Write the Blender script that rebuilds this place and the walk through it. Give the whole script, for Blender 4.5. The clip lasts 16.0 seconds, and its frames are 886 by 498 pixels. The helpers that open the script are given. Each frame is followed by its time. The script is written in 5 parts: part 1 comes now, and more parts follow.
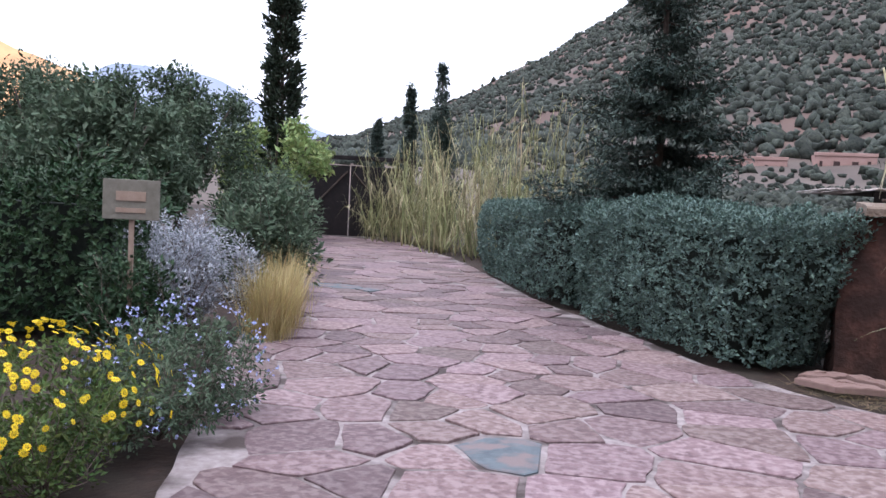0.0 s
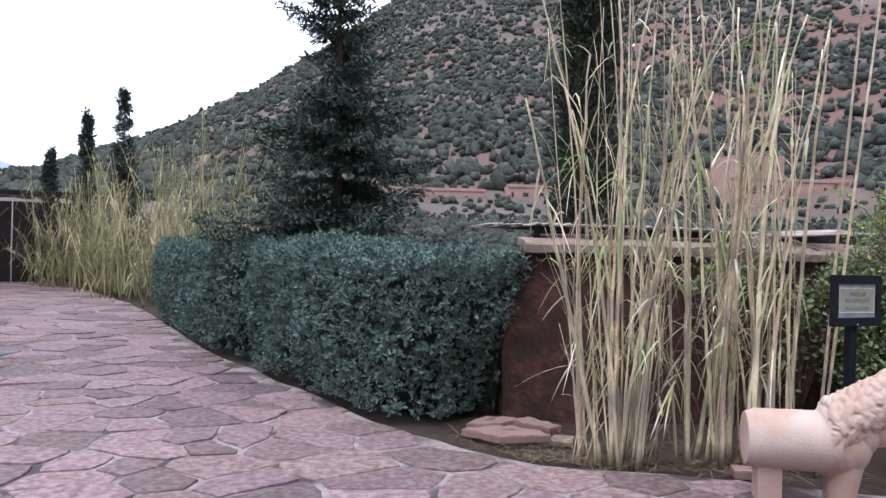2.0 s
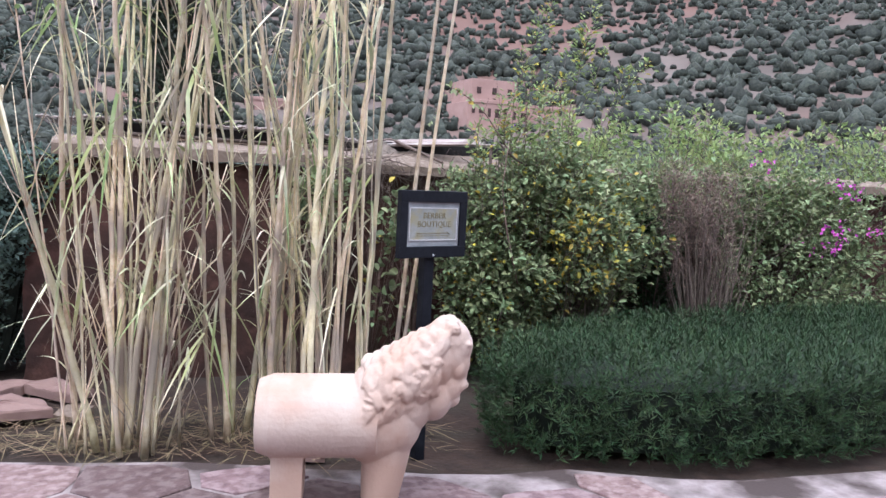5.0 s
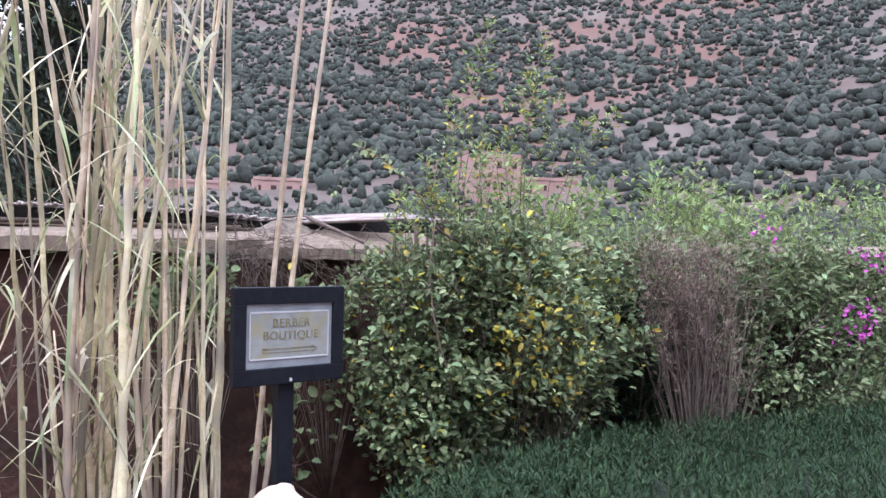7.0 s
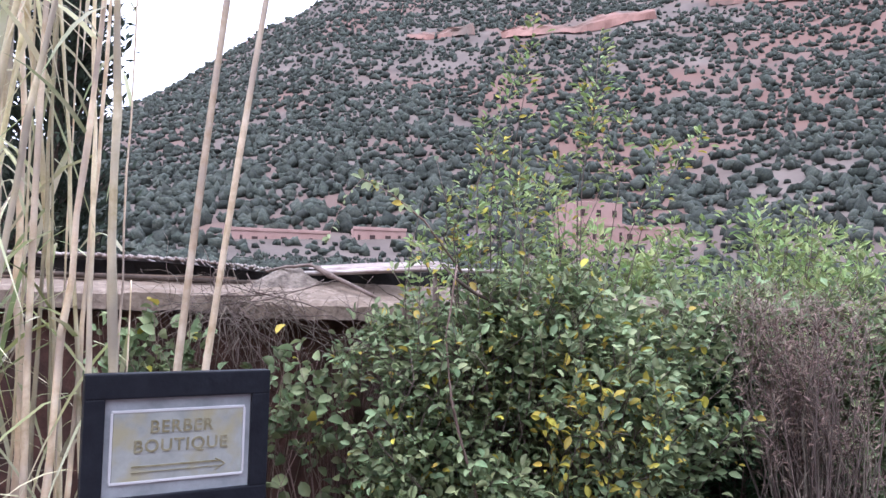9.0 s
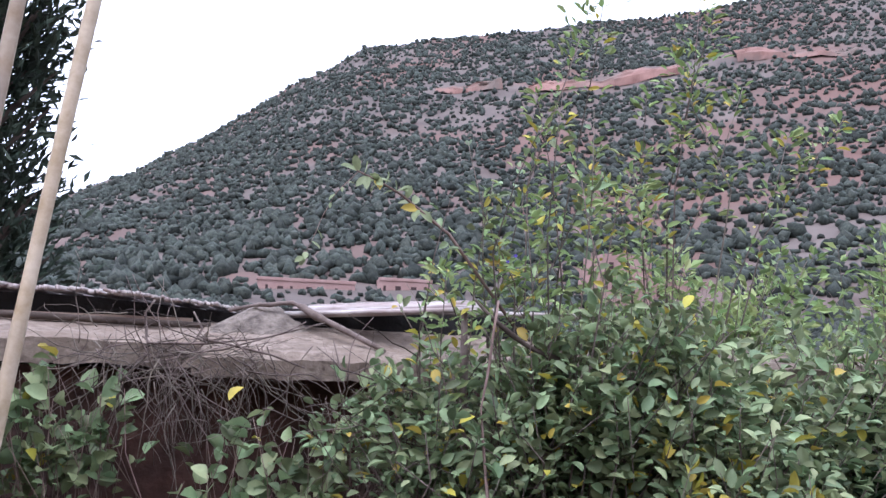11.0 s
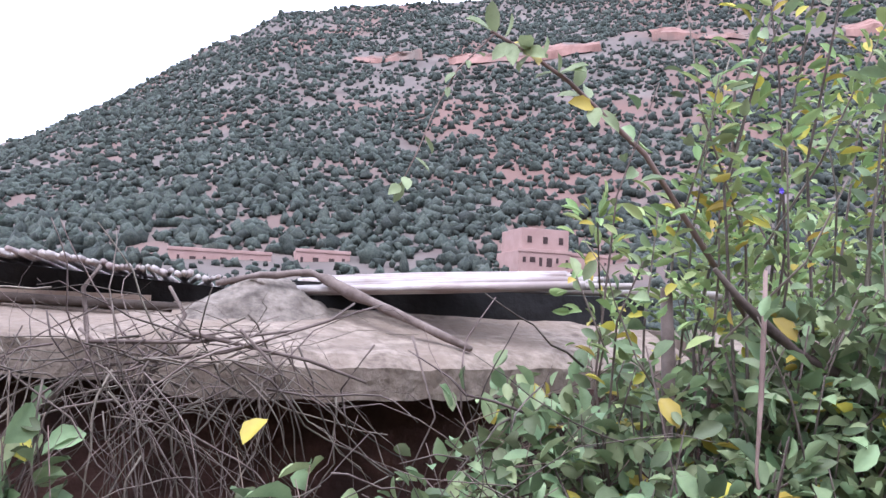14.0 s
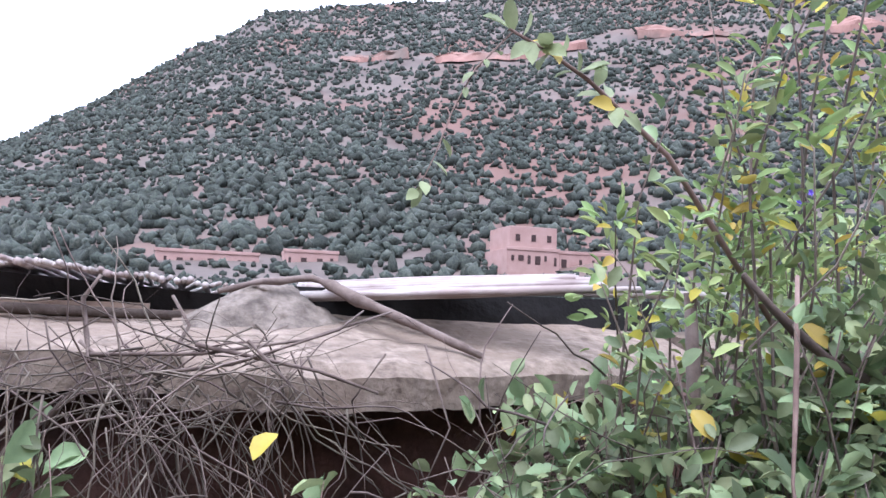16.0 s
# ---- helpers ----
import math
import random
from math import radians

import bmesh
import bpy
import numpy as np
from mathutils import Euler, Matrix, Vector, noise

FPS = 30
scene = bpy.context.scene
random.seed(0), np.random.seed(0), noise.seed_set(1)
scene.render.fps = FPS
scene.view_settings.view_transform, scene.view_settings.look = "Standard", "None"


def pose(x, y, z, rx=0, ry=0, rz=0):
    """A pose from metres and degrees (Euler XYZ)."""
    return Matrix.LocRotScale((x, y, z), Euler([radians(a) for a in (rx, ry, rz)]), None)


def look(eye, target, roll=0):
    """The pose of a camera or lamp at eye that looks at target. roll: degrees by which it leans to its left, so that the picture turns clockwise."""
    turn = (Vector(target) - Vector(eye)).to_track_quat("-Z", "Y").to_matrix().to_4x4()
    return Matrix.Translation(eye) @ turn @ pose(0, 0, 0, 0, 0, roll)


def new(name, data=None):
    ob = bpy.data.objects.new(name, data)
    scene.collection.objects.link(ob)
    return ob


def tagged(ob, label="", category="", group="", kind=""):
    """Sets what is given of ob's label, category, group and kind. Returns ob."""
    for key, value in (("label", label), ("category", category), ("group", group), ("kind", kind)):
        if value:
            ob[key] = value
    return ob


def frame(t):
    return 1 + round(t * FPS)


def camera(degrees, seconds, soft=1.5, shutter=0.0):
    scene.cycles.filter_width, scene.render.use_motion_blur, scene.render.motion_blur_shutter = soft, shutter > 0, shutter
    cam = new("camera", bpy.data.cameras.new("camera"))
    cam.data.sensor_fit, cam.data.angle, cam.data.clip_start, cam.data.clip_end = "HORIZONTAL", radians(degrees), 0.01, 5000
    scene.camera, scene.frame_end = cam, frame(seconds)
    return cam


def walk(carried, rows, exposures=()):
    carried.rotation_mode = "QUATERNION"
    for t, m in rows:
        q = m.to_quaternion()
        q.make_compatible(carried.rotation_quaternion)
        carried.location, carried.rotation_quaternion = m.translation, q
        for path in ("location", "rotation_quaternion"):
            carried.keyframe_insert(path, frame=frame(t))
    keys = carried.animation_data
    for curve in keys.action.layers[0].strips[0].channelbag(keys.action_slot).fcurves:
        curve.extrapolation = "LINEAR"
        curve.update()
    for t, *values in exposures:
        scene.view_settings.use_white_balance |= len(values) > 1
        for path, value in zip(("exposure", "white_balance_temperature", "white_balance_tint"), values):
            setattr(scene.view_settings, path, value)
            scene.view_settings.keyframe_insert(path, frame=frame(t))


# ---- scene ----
cam = camera(57.4, 16.0)
PATH = [
    (0, (-0.386, -1.171, 1.315), (-0.94, 0.748, 1.205), 2.9),
    (0.5, (-0.293, -0.871, 1.326), (-0.642, 1.095, 1.208), 4.4),
    (1, (-0.253, -0.612, 1.344), (-0.433, 1.377, 1.23), 4.7),
    (1.5, (-0.178, -0.356, 1.383), (-0.161, 1.643, 1.324), 2.8),
    (2, (0.048, -0.171, 1.424), (0.173, 1.825, 1.419), 1.4),
    (2.5, (0.295, -0.028, 1.457), (0.512, 1.96, 1.485), 1.3),
    (3, (0.368, 0.226, 1.43), (0.785, 2.182, 1.464), 1.7),
    (3.5, (0.578, 0.45, 1.412), (1.114, 2.376, 1.365), 1.4),
    (4, (0.997, 0.6, 1.398), (1.512, 2.526, 1.244), 2.2),
    (4.5, (1.336, 0.837, 1.354), (1.96, 2.726, 1.15), 2.9),
    (5, (1.603, 1.094, 1.395), (2.328, 2.949, 1.21), 2.9),
    (7.5, (2.701, 2.263, 1.456), (3.366, 4.149, 1.497), 0.3),
    (8, (2.856, 2.473, 1.449), (3.473, 4.374, 1.519), -0.3),
    (8.3, (2.916, 2.549, 1.485), (3.498, 4.461, 1.561), 0.5),
    (8.5, (2.976, 2.64, 1.49), (3.515, 4.564, 1.571), 0.8),
    (9, (3.125, 2.83, 1.501), (3.581, 4.774, 1.613), 1.5),
    (11.3, (3.357, 4.06, 1.496), (3.743, 6.006, 1.746), 2.3),
    (11.5, (3.339, 4.161, 1.499), (3.753, 6.102, 1.753), 1.7),
    (12, (3.302, 4.403, 1.505), (3.814, 6.319, 1.76), 1.7),
    (12.5, (3.279, 4.65, 1.524), (3.826, 6.554, 1.797), 2.0),
    (13, (3.233, 4.788, 1.524), (3.783, 6.693, 1.784), 2.1),
    (13.5, (3.169, 4.889, 1.521), (3.735, 6.795, 1.738), 2.2),
    (14, (3.134, 4.954, 1.527), (3.725, 6.857, 1.706), 2.4),
    (14.5, (3.11, 5.006, 1.534), (3.731, 6.9, 1.69), 2.1),
    (15, (3.109, 5.014, 1.545), (3.741, 6.904, 1.71), 1.8),
    (15.5, (3.107, 5.013, 1.542), (3.738, 6.903, 1.719), 1.6),
    (16, (3.106, 5.01, 1.541), (3.725, 6.904, 1.718), 1.8),
]
walk(cam, [(t, look(eye, target, roll)) for t, eye, target, roll in PATH],
     [(0, 1.2, 5800, 12), (2, 1.15, 5800, 11), (4.5, 1.5, 5750, 11), (7.5, 1.7, 5550, 15), (9, 1.7, 5550, 16), (11.4, 1.4, 5450, 15), (13, 1.7, 5450, 14), (16, 1.88, 5450, 14)])

# ---------------- world, sun, exposure ----------------
world = bpy.data.worlds.new("sky")
scene.world = world
world.use_nodes = True
wn = world.node_tree.nodes
wl = world.node_tree.links
sky = wn.new("ShaderNodeTexSky")
sky.sky_type = 'NISHITA'
sky.sun_disc = False
sky.sun_elevation = radians(68)
sky.sun_rotation = radians(215)
sky.air_density = 1.0
sky.dust_density = 4.0
sky.ozone_density = 1.0
veil = wn.new("ShaderNodeMixRGB")  # a thin even cloud cover over the whole sky
veil.inputs["Fac"].default_value = 0.75
veil.inputs["Color2"].default_value = (6.6, 6.45, 6.7, 1)
wl.new(sky.outputs["Color"], veil.inputs["Color1"])
wl.new(veil.outputs["Color"], wn["Background"].inputs["Color"])
wn["Background"].inputs["Strength"].default_value = 0.15

sun_data = bpy.data.lights.new("sun", 'SUN')
sun_data.energy = 0.9
sun_data.angle = radians(40)
sun_data.color = (1.0, 0.97, 0.94)
sun = new("sun", sun_data)
sun.matrix_world = look((-9, -12, 38), (0, 0, 0))


# ---------------- materials ----------------
def mat(name, c1, c2, scale=8.0, c3=None, scale3=1.0, rough=0.8, bump=0.2, bump_scale=40.0, vary="", amount=0.35, metal=0.0, translucent=0.0, spec=0.3):
    """Two-scale noise colours, a fine relief, and a spread from piece to piece."""
    m = bpy.data.materials.new(name)
    m.use_nodes = True
    nt = m.node_tree
    n, l = nt.nodes, nt.links
    b = n["Principled BSDF"]
    tc = n.new("ShaderNodeTexCoord")
    geo = n.new("ShaderNodeNewGeometry")
    no = n.new("ShaderNodeTexNoise")
    no.inputs["Scale"].default_value = scale
    no.inputs["Detail"].default_value = 6
    no.inputs["Roughness"].default_value = 0.65
    l.new(geo.outputs["Position"], no.inputs["Vector"])
    ramp = n.new("ShaderNodeValToRGB")
    ramp.color_ramp.elements[0].position = 0.32
    ramp.color_ramp.elements[1].position = 0.68
    ramp.color_ramp.elements[0].color = (*c1, 1)
    ramp.color_ramp.elements[1].color = (*c2, 1)
    l.new(no.outputs["Fac"], ramp.inputs["Fac"])
    col = ramp.outputs["Color"]
    if c3:
        n3 = n.new("ShaderNodeTexNoise")
        n3.inputs["Scale"].default_value = scale3
        n3.inputs["Detail"].default_value = 4
        l.new(geo.outputs["Position"], n3.inputs["Vector"])
        r3 = n.new("ShaderNodeValToRGB")
        r3.color_ramp.elements[0].position = 0.45
        r3.color_ramp.elements[1].position = 0.62
        l.new(n3.outputs["Fac"], r3.inputs["Fac"])
        mx = n.new("ShaderNodeMixRGB")
        l.new(r3.outputs["Color"], mx.inputs["Fac"])
        l.new(col, mx.inputs["Color1"])
        mx.inputs["Color2"].default_value = (*c3, 1)
        col = mx.outputs["Color"]
    if vary:
        if vary == "island":
            rnd = geo.outputs["Random Per Island"]
        else:
            oi = n.new("ShaderNodeObjectInfo")
            rnd = oi.outputs["Random"]
        hsv = n.new("ShaderNodeHueSaturation")
        mr = n.new("ShaderNodeMapRange")
        mr.inputs["To Min"].default_value = 1 - amount
        mr.inputs["To Max"].default_value = 1 + amount
        l.new(rnd, mr.inputs["Value"])
        l.new(mr.outputs["Result"], hsv.inputs["Value"])
        mh = n.new("ShaderNodeMath")
        mh.operation = 'MULTIPLY_ADD'
        mh.inputs[1].default_value = 0.05 * amount / 0.35
        mh.inputs[2].default_value = 0.5 - 0.025 * amount / 0.35
        mf = n.new("ShaderNodeMath")
        mf.operation = 'FRACT'
        mm = n.new("ShaderNodeMath")
        mm.operation = 'MULTIPLY'
        mm.inputs[1].default_value = 7.31
        l.new(rnd, mm.inputs[0])
        l.new(mm.outputs[0], mf.inputs[0])
        l.new(mf.outputs[0], mh.inputs[0])
        l.new(mh.outputs[0], hsv.inputs["Hue"])
        l.new(col, hsv.inputs["Color"])
        col = hsv.outputs["Color"]
    l.new(col, b.inputs["Base Color"])
    b.inputs["Roughness"].default_value = rough
    b.inputs["Metallic"].default_value = metal
    b.inputs["Specular IOR Level"].default_value = spec
    if bump:
        nb = n.new("ShaderNodeTexNoise")
        nb.inputs["Scale"].default_value = bump_scale
        nb.inputs["Detail"].default_value = 5
        l.new(geo.outputs["Position"], nb.inputs["Vector"])
        bp = n.new("ShaderNodeBump")
        bp.inputs["Strength"].default_value = bump
        bp.inputs["Distance"].default_value = 0.3 / bump_scale
        l.new(nb.outputs["Fac"], bp.inputs["Height"])
        l.new(bp.outputs["Normal"], b.inputs["Normal"])
    if translucent:
        out = n["Material Output"]
        tr = n.new("ShaderNodeBsdfTranslucent")
        l.new(col, tr.inputs["Color"])
        ms = n.new("ShaderNodeMixShader")
        ms.inputs["Fac"].default_value = translucent
        l.new(b.outputs["BSDF"], ms.inputs[1])
        l.new(tr.outputs["BSDF"], ms.inputs[2])
        l.new(ms.outputs["Shader"], out.inputs["Surface"])
    return m


M = {}
M["earth"] = mat("earth", (0.020, 0.013, 0.011), (0.048, 0.030, 0.023), 9, (0.035, 0.027, 0.021), 2.2, 0.95, 0.8, 30)
M["mortar"] = mat("mortar", (0.19, 0.155, 0.155), (0.33, 0.285, 0.285), 12, (0.06, 0.045, 0.043), 2.6, 0.9, 0.6, 60)
M["stone"] = mat("red_stone", (0.092, 0.057, 0.061), (0.18, 0.120, 0.123), 13, (0.215, 0.158, 0.16), 19, 0.72, 0.7, 30, "object", 0.34)
M["stone_rest"] = mat("red_stone_joined", (0.092, 0.057, 0.061), (0.18, 0.120, 0.123), 13, (0.215, 0.158, 0.16), 19, 0.72, 0.7, 30, "island", 0.34)
M["stone_blue"] = mat("blue_stone", (0.065, 0.08, 0.095), (0.12, 0.14, 0.155), 9, (0.17, 0.13, 0.13), 6, 0.7, 0.4, 45)
M["mud_wall"] = mat("mud_wall", (0.042, 0.021, 0.017), (0.10, 0.05, 0.04), 12, (0.04, 0.023, 0.02), 3.5, 0.95, 1.0, 22)
M["concrete"] = mat("concrete", (0.115, 0.085, 0.067), (0.305, 0.245, 0.20), 24, (0.19, 0.145, 0.115), 7, 0.92, 1.0, 45)
M["mortar_lump"] = mat("mortar_lump", (0.09, 0.073, 0.062), (0.25, 0.21, 0.18), 30, None, 1, 0.95, 1.0, 45)
M["slab"] = mat("sandstone", (0.198, 0.125, 0.112), (0.264, 0.178, 0.158), 5, None, 1, 0.85, 0.4, 40)
M["hill"] = mat("hill_soil", (0.086, 0.069, 0.063), (0.145, 0.119, 0.106), 0.06, (0.139, 0.083, 0.069), 0.018, 0.95, 0.0)
M["shrub_far"] = mat("hill_shrub", (0.017, 0.024, 0.022), (0.066, 0.073, 0.058), 2.2, None, 1, 0.9, 1.0, 2.5, "island", 0.45)
# warm sunlight on the far rock is put into its base colour
M["far_warm"] = mat("rock_sunlight_in_colour", (0.60, 0.30, 0.14), (0.80, 0.46, 0.24), 0.02, (0.35, 0.22, 0.12), 0.012, 0.95, 0.0)
# blue of distance haze is mixed into this slope's own colour
M["far_blue"] = mat("far_slope_haze_tint", (0.20, 0.24, 0.33), (0.30, 0.33, 0.42), 0.01, None, 1, 0.95, 0.0)
M["snow"] = mat("snow_slope", (0.80, 0.80, 0.86), (0.88, 0.88, 0.92), 0.006, (0.62, 0.62, 0.70), 0.004, 0.9, 0.0)
M["pink"] = mat("pink_render", (0.34, 0.215, 0.19), (0.42, 0.28, 0.25), 0.5, None, 1, 0.9, 0.0)
M["window_dark"] = mat("window_dark", (0.040, 0.023, 0.023), (0.066, 0.040, 0.036), 1.0, None, 1, 0.5, 0.0)
M["hedge_leaf"] = mat("hedge_leaf", (0.072, 0.118, 0.100), (0.148, 0.212, 0.184), 6, None, 1, 0.6, 0, 40, "island", 0.5, 0, 0.12)
# near-black core colour stands for the shade between hedge leaves
M["hedge_shade_core"] = mat("hedge_shade_core", (0.010, 0.015, 0.012), (0.023, 0.030, 0.023), 12, None, 1, 0.95, 0.5, 30)
M["box_leaf"] = mat("box_leaf", (0.014, 0.034, 0.013), (0.042, 0.078, 0.030), 5, None, 1, 0.6, 0, 40, "island", 0.5, 0, 0.08)
M["bush_leaf"] = mat("bush_leaf", (0.128, 0.178, 0.085), (0.26, 0.315, 0.165), 9, None, 1, 0.55, 0.25, 120, "island", 0.5, 0, 0.25, 0.35)
M["bush_yellow"] = mat("yellow_leaf", (0.36, 0.30, 0.05), (0.52, 0.43, 0.08), 9, None, 1, 0.5, 0, 40, "island", 0.3, 0, 0.3)
M["light_leaf"] = mat("light_leaf", (0.17, 0.24, 0.08), (0.31, 0.385, 0.16), 3, None, 1, 0.55, 0, 40, "island", 0.4, 0, 0.3)
M["cypress"] = mat("cypress_needle", (0.018, 0.03, 0.02), (0.05, 0.066, 0.043), 3, None, 1, 0.8, 0, 40, "island", 0.45)
M["fir"] = mat("fir_needle", (0.028, 0.047, 0.040), (0.078, 0.105, 0.088), 2, None, 1, 0.8, 0, 40, "island", 0.45)
M["tree_leaf"] = mat("tree_leaf", (0.052, 0.08, 0.05), (0.11, 0.15, 0.095), 1.5, None, 1, 0.7, 0, 40, "island", 0.4, 0, 0.15)
M["red_rock"] = mat("red_rock", (0.16, 0.085, 0.07), (0.26, 0.15, 0.125), 0.12, (0.13, 0.10, 0.085), 0.05, 0.95, 0.0)
M["litter"] = mat("leaf_litter", (0.12, 0.085, 0.05), (0.26, 0.20, 0.12), 6, None, 1, 0.9, 0, 40, "island", 0.4)
M["sign_wood"] = mat("grey_board", (0.15, 0.14, 0.115), (0.23, 0.215, 0.18), 14, None, 1, 0.8, 0.3, 60)
M["bark"] = mat("bark", (0.053, 0.040, 0.033), (0.112, 0.086, 0.073), 14, None, 1, 0.95, 0.8, 50)
M["cane"] = mat("dry_cane", (0.46, 0.37, 0.22), (0.82, 0.73, 0.55), 16, (0.36, 0.31, 0.25), 4, 0.5, 0.25, 80, "object", 0.42)
M["cane_leaf"] = mat("cane_leaf", (0.50, 0.47, 0.30), (0.78, 0.74, 0.58), 4, (0.30, 0.37, 0.15), 1.9, 0.6, 0, 40, "island", 0.45, 0, 0.3)
M["twig"] = mat("grey_twig", (0.075, 0.055, 0.045), (0.20, 0.162, 0.14), 20, None, 1, 0.9, 0.4, 90, "island", 0.4)
M["twig_dark"] = mat("dry_stem", (0.13, 0.088, 0.072), (0.25, 0.185, 0.155), 15, None, 1, 0.9, 0, 90, "island", 0.35)
M["roof_cane"] = mat("bleached_cane", (0.363, 0.310, 0.290), (0.528, 0.482, 0.462), 8, (0.277, 0.218, 0.205), 6, 0.7, 0.2, 60, "object", 0.15)
M["cane_end"] = mat("cane_end", (0.033, 0.023, 0.020), (0.079, 0.059, 0.046), 20, None, 1, 0.9, 0)
M["membrane"] = mat("black_membrane", (0.008, 0.007, 0.008), (0.020, 0.018, 0.018), 5, None, 1, 0.8, 0.6, 20)
M["lion"] = mat("cream_stone", (0.44, 0.345, 0.295), (0.52, 0.43, 0.38), 5, (0.43, 0.30, 0.24), 3.0, 0.78, 0.5, 55)
M["frame_black"] = mat("painted_frame", (0.006, 0.007, 0.011), (0.013, 0.015, 0.021), 14, None, 1, 0.55, 0.3, 60, spec=0.15)
M["board"] = mat("zinc_board", (0.17, 0.19, 0.20), (0.30, 0.32, 0.34), 12, None, 1, 0.5, 0.2, 60)
M["board_inner"] = mat("board_panel", (0.21, 0.225, 0.215), (0.30, 0.315, 0.30), 16, (0.27, 0.255, 0.17), 14, 0.6, 0.1, 60)
M["lettering"] = mat("lettering", (0.13, 0.115, 0.06), (0.25, 0.235, 0.16), 45, None, 1, 0.7, 0)
M["yellow_flower"] = mat("yellow_petal", (0.75, 0.52, 0.01), (0.85, 0.66, 0.03), 20, None, 1, 0.5, 0, 40, "island", 0.15, 0, 0.2)
M["blue_flower"] = mat("pale_blue_petal", (0.30, 0.34, 0.62), (0.45, 0.48, 0.74), 20, None, 1, 0.5, 0, 40, "island", 0.2, 0, 0.2)
M["violet_flower"] = mat("violet_petal", (0.10, 0.06, 0.45), (0.16, 0.10, 0.60), 20, None, 1, 0.5, 0)
M["magenta_flower"] = mat("magenta_bract", (0.38, 0.05, 0.32), (0.55, 0.10, 0.48), 12, None, 1, 0.5, 0, 40, "island", 0.3, 0, 0.2)
M["silver_leaf"] = mat("silver_leaf", (0.30, 0.32, 0.355), (0.47, 0.49, 0.54), 6, None, 1, 0.7, 0, 40, "island", 0.35)
M["straw"] = mat("straw_grass", (0.363, 0.284, 0.106), (0.495, 0.409, 0.218), 5, None, 1, 0.6, 0, 40, "island", 0.3, 0, 0.2)
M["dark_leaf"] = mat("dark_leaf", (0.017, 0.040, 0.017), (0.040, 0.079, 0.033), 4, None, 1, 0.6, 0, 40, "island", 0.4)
M["daisy_leaf"] = mat("daisy_leaf", (0.05, 0.085, 0.025), (0.12, 0.165, 0.05), 5, None, 1, 0.6, 0, 40, "island", 0.45, 0, 0.2)
M["reed_green"] = mat("green_reed", (0.17, 0.19, 0.075), (0.40, 0.38, 0.20), 1.2, (0.46, 0.41, 0.25), .8, 0.6, 0, 40, "island", 0.4, 0, 0.3)
M["gate"] = mat("dark_gate", (0.009, 0.007, 0.009), (0.020, 0.015, 0.015), 5, None, 1, 0.7, 0.3, 30)
M["steel"] = mat("galvanised_steel", (0.45, 0.46, 0.48), (0.55, 0.56, 0.58), 3, None, 1, 0.5, 0, 40, "", 0, 0.3)
M["wood_board"] = mat("weathered_plank", (0.277, 0.198, 0.152), (0.363, 0.277, 0.224), 10, None, 1, 0.85, 0.3, 50)


# ---------------- mesh helpers ----------------
def mesh_np(name, V, F, material, smooth=False):
    me = bpy.data.meshes.new(name)
    me.from_pydata(np.asarray(V, float).tolist(), [], F.tolist() if isinstance(F, np.ndarray) else F)
    if smooth:
        me.shade_smooth()
    if material:
        me.materials.append(material)
    return me


def part(name, me, parent, label=""):
    ob = new(name, me)
    ob.parent = parent
    if label:
        tagged(ob, label)
    return ob


def root(name, label, category, group="", at=(0, 0, 0)):
    ob = new(name)
    ob.location = at
    ob.empty_display_size = 0.1
    return tagged(ob, label, category, group)


def unit(a):
    return a / np.maximum(np.linalg.norm(a, axis=-1, keepdims=True), 1e-9)


def rand_dirs(n):
    return unit(np.random.normal(size=(n, 3)))


def leaves(P, D, U, L, W, cup=0.18, full=False):
    """Leaves from base points P along D, faces towards U. Returns verts and faces; full adds a midrib and rounder outline."""
    n = len(P)
    L = np.broadcast_to(np.asarray(L, float), (n,))[:, None]
    W = np.broadcast_to(np.asarray(W, float), (n,))[:, None]
    D = unit(D)
    S = unit(np.cross(D, U))
    N = np.cross(S, D)
    if full:
        cols = [P, P + D * L * .22 + S * W * .37 + N * W * cup * .7, P + D * L * .52 + S * W * .5 + N * W * cup, P + D * L * .82 + S * W * .33 + N * W * cup * .4, P + D * L - N * L * .10,
                P + D * L * .82 - S * W * .33 + N * W * cup * .4, P + D * L * .52 - S * W * .5 + N * W * cup, P + D * L * .22 - S * W * .37 + N * W * cup * .7, P + D * L * .5 - N * L * .01]
        f = np.array([(i, (i + 1) % 8, 8) for i in range(8)])
    else:
        cols = [P, P + D * L * .45 + S * W * .5 + N * W * cup, P + D * L, P + D * L * .45 - S * W * .5 + N * W * cup]
        f = np.array([(0, 1, 2), (0, 2, 3)])
    V = np.stack(cols, 1).reshape(-1, 3)
    k = len(cols)
    F = (np.arange(n)[:, None, None] * k + f[None]).reshape(-1, 3)
    return V, F


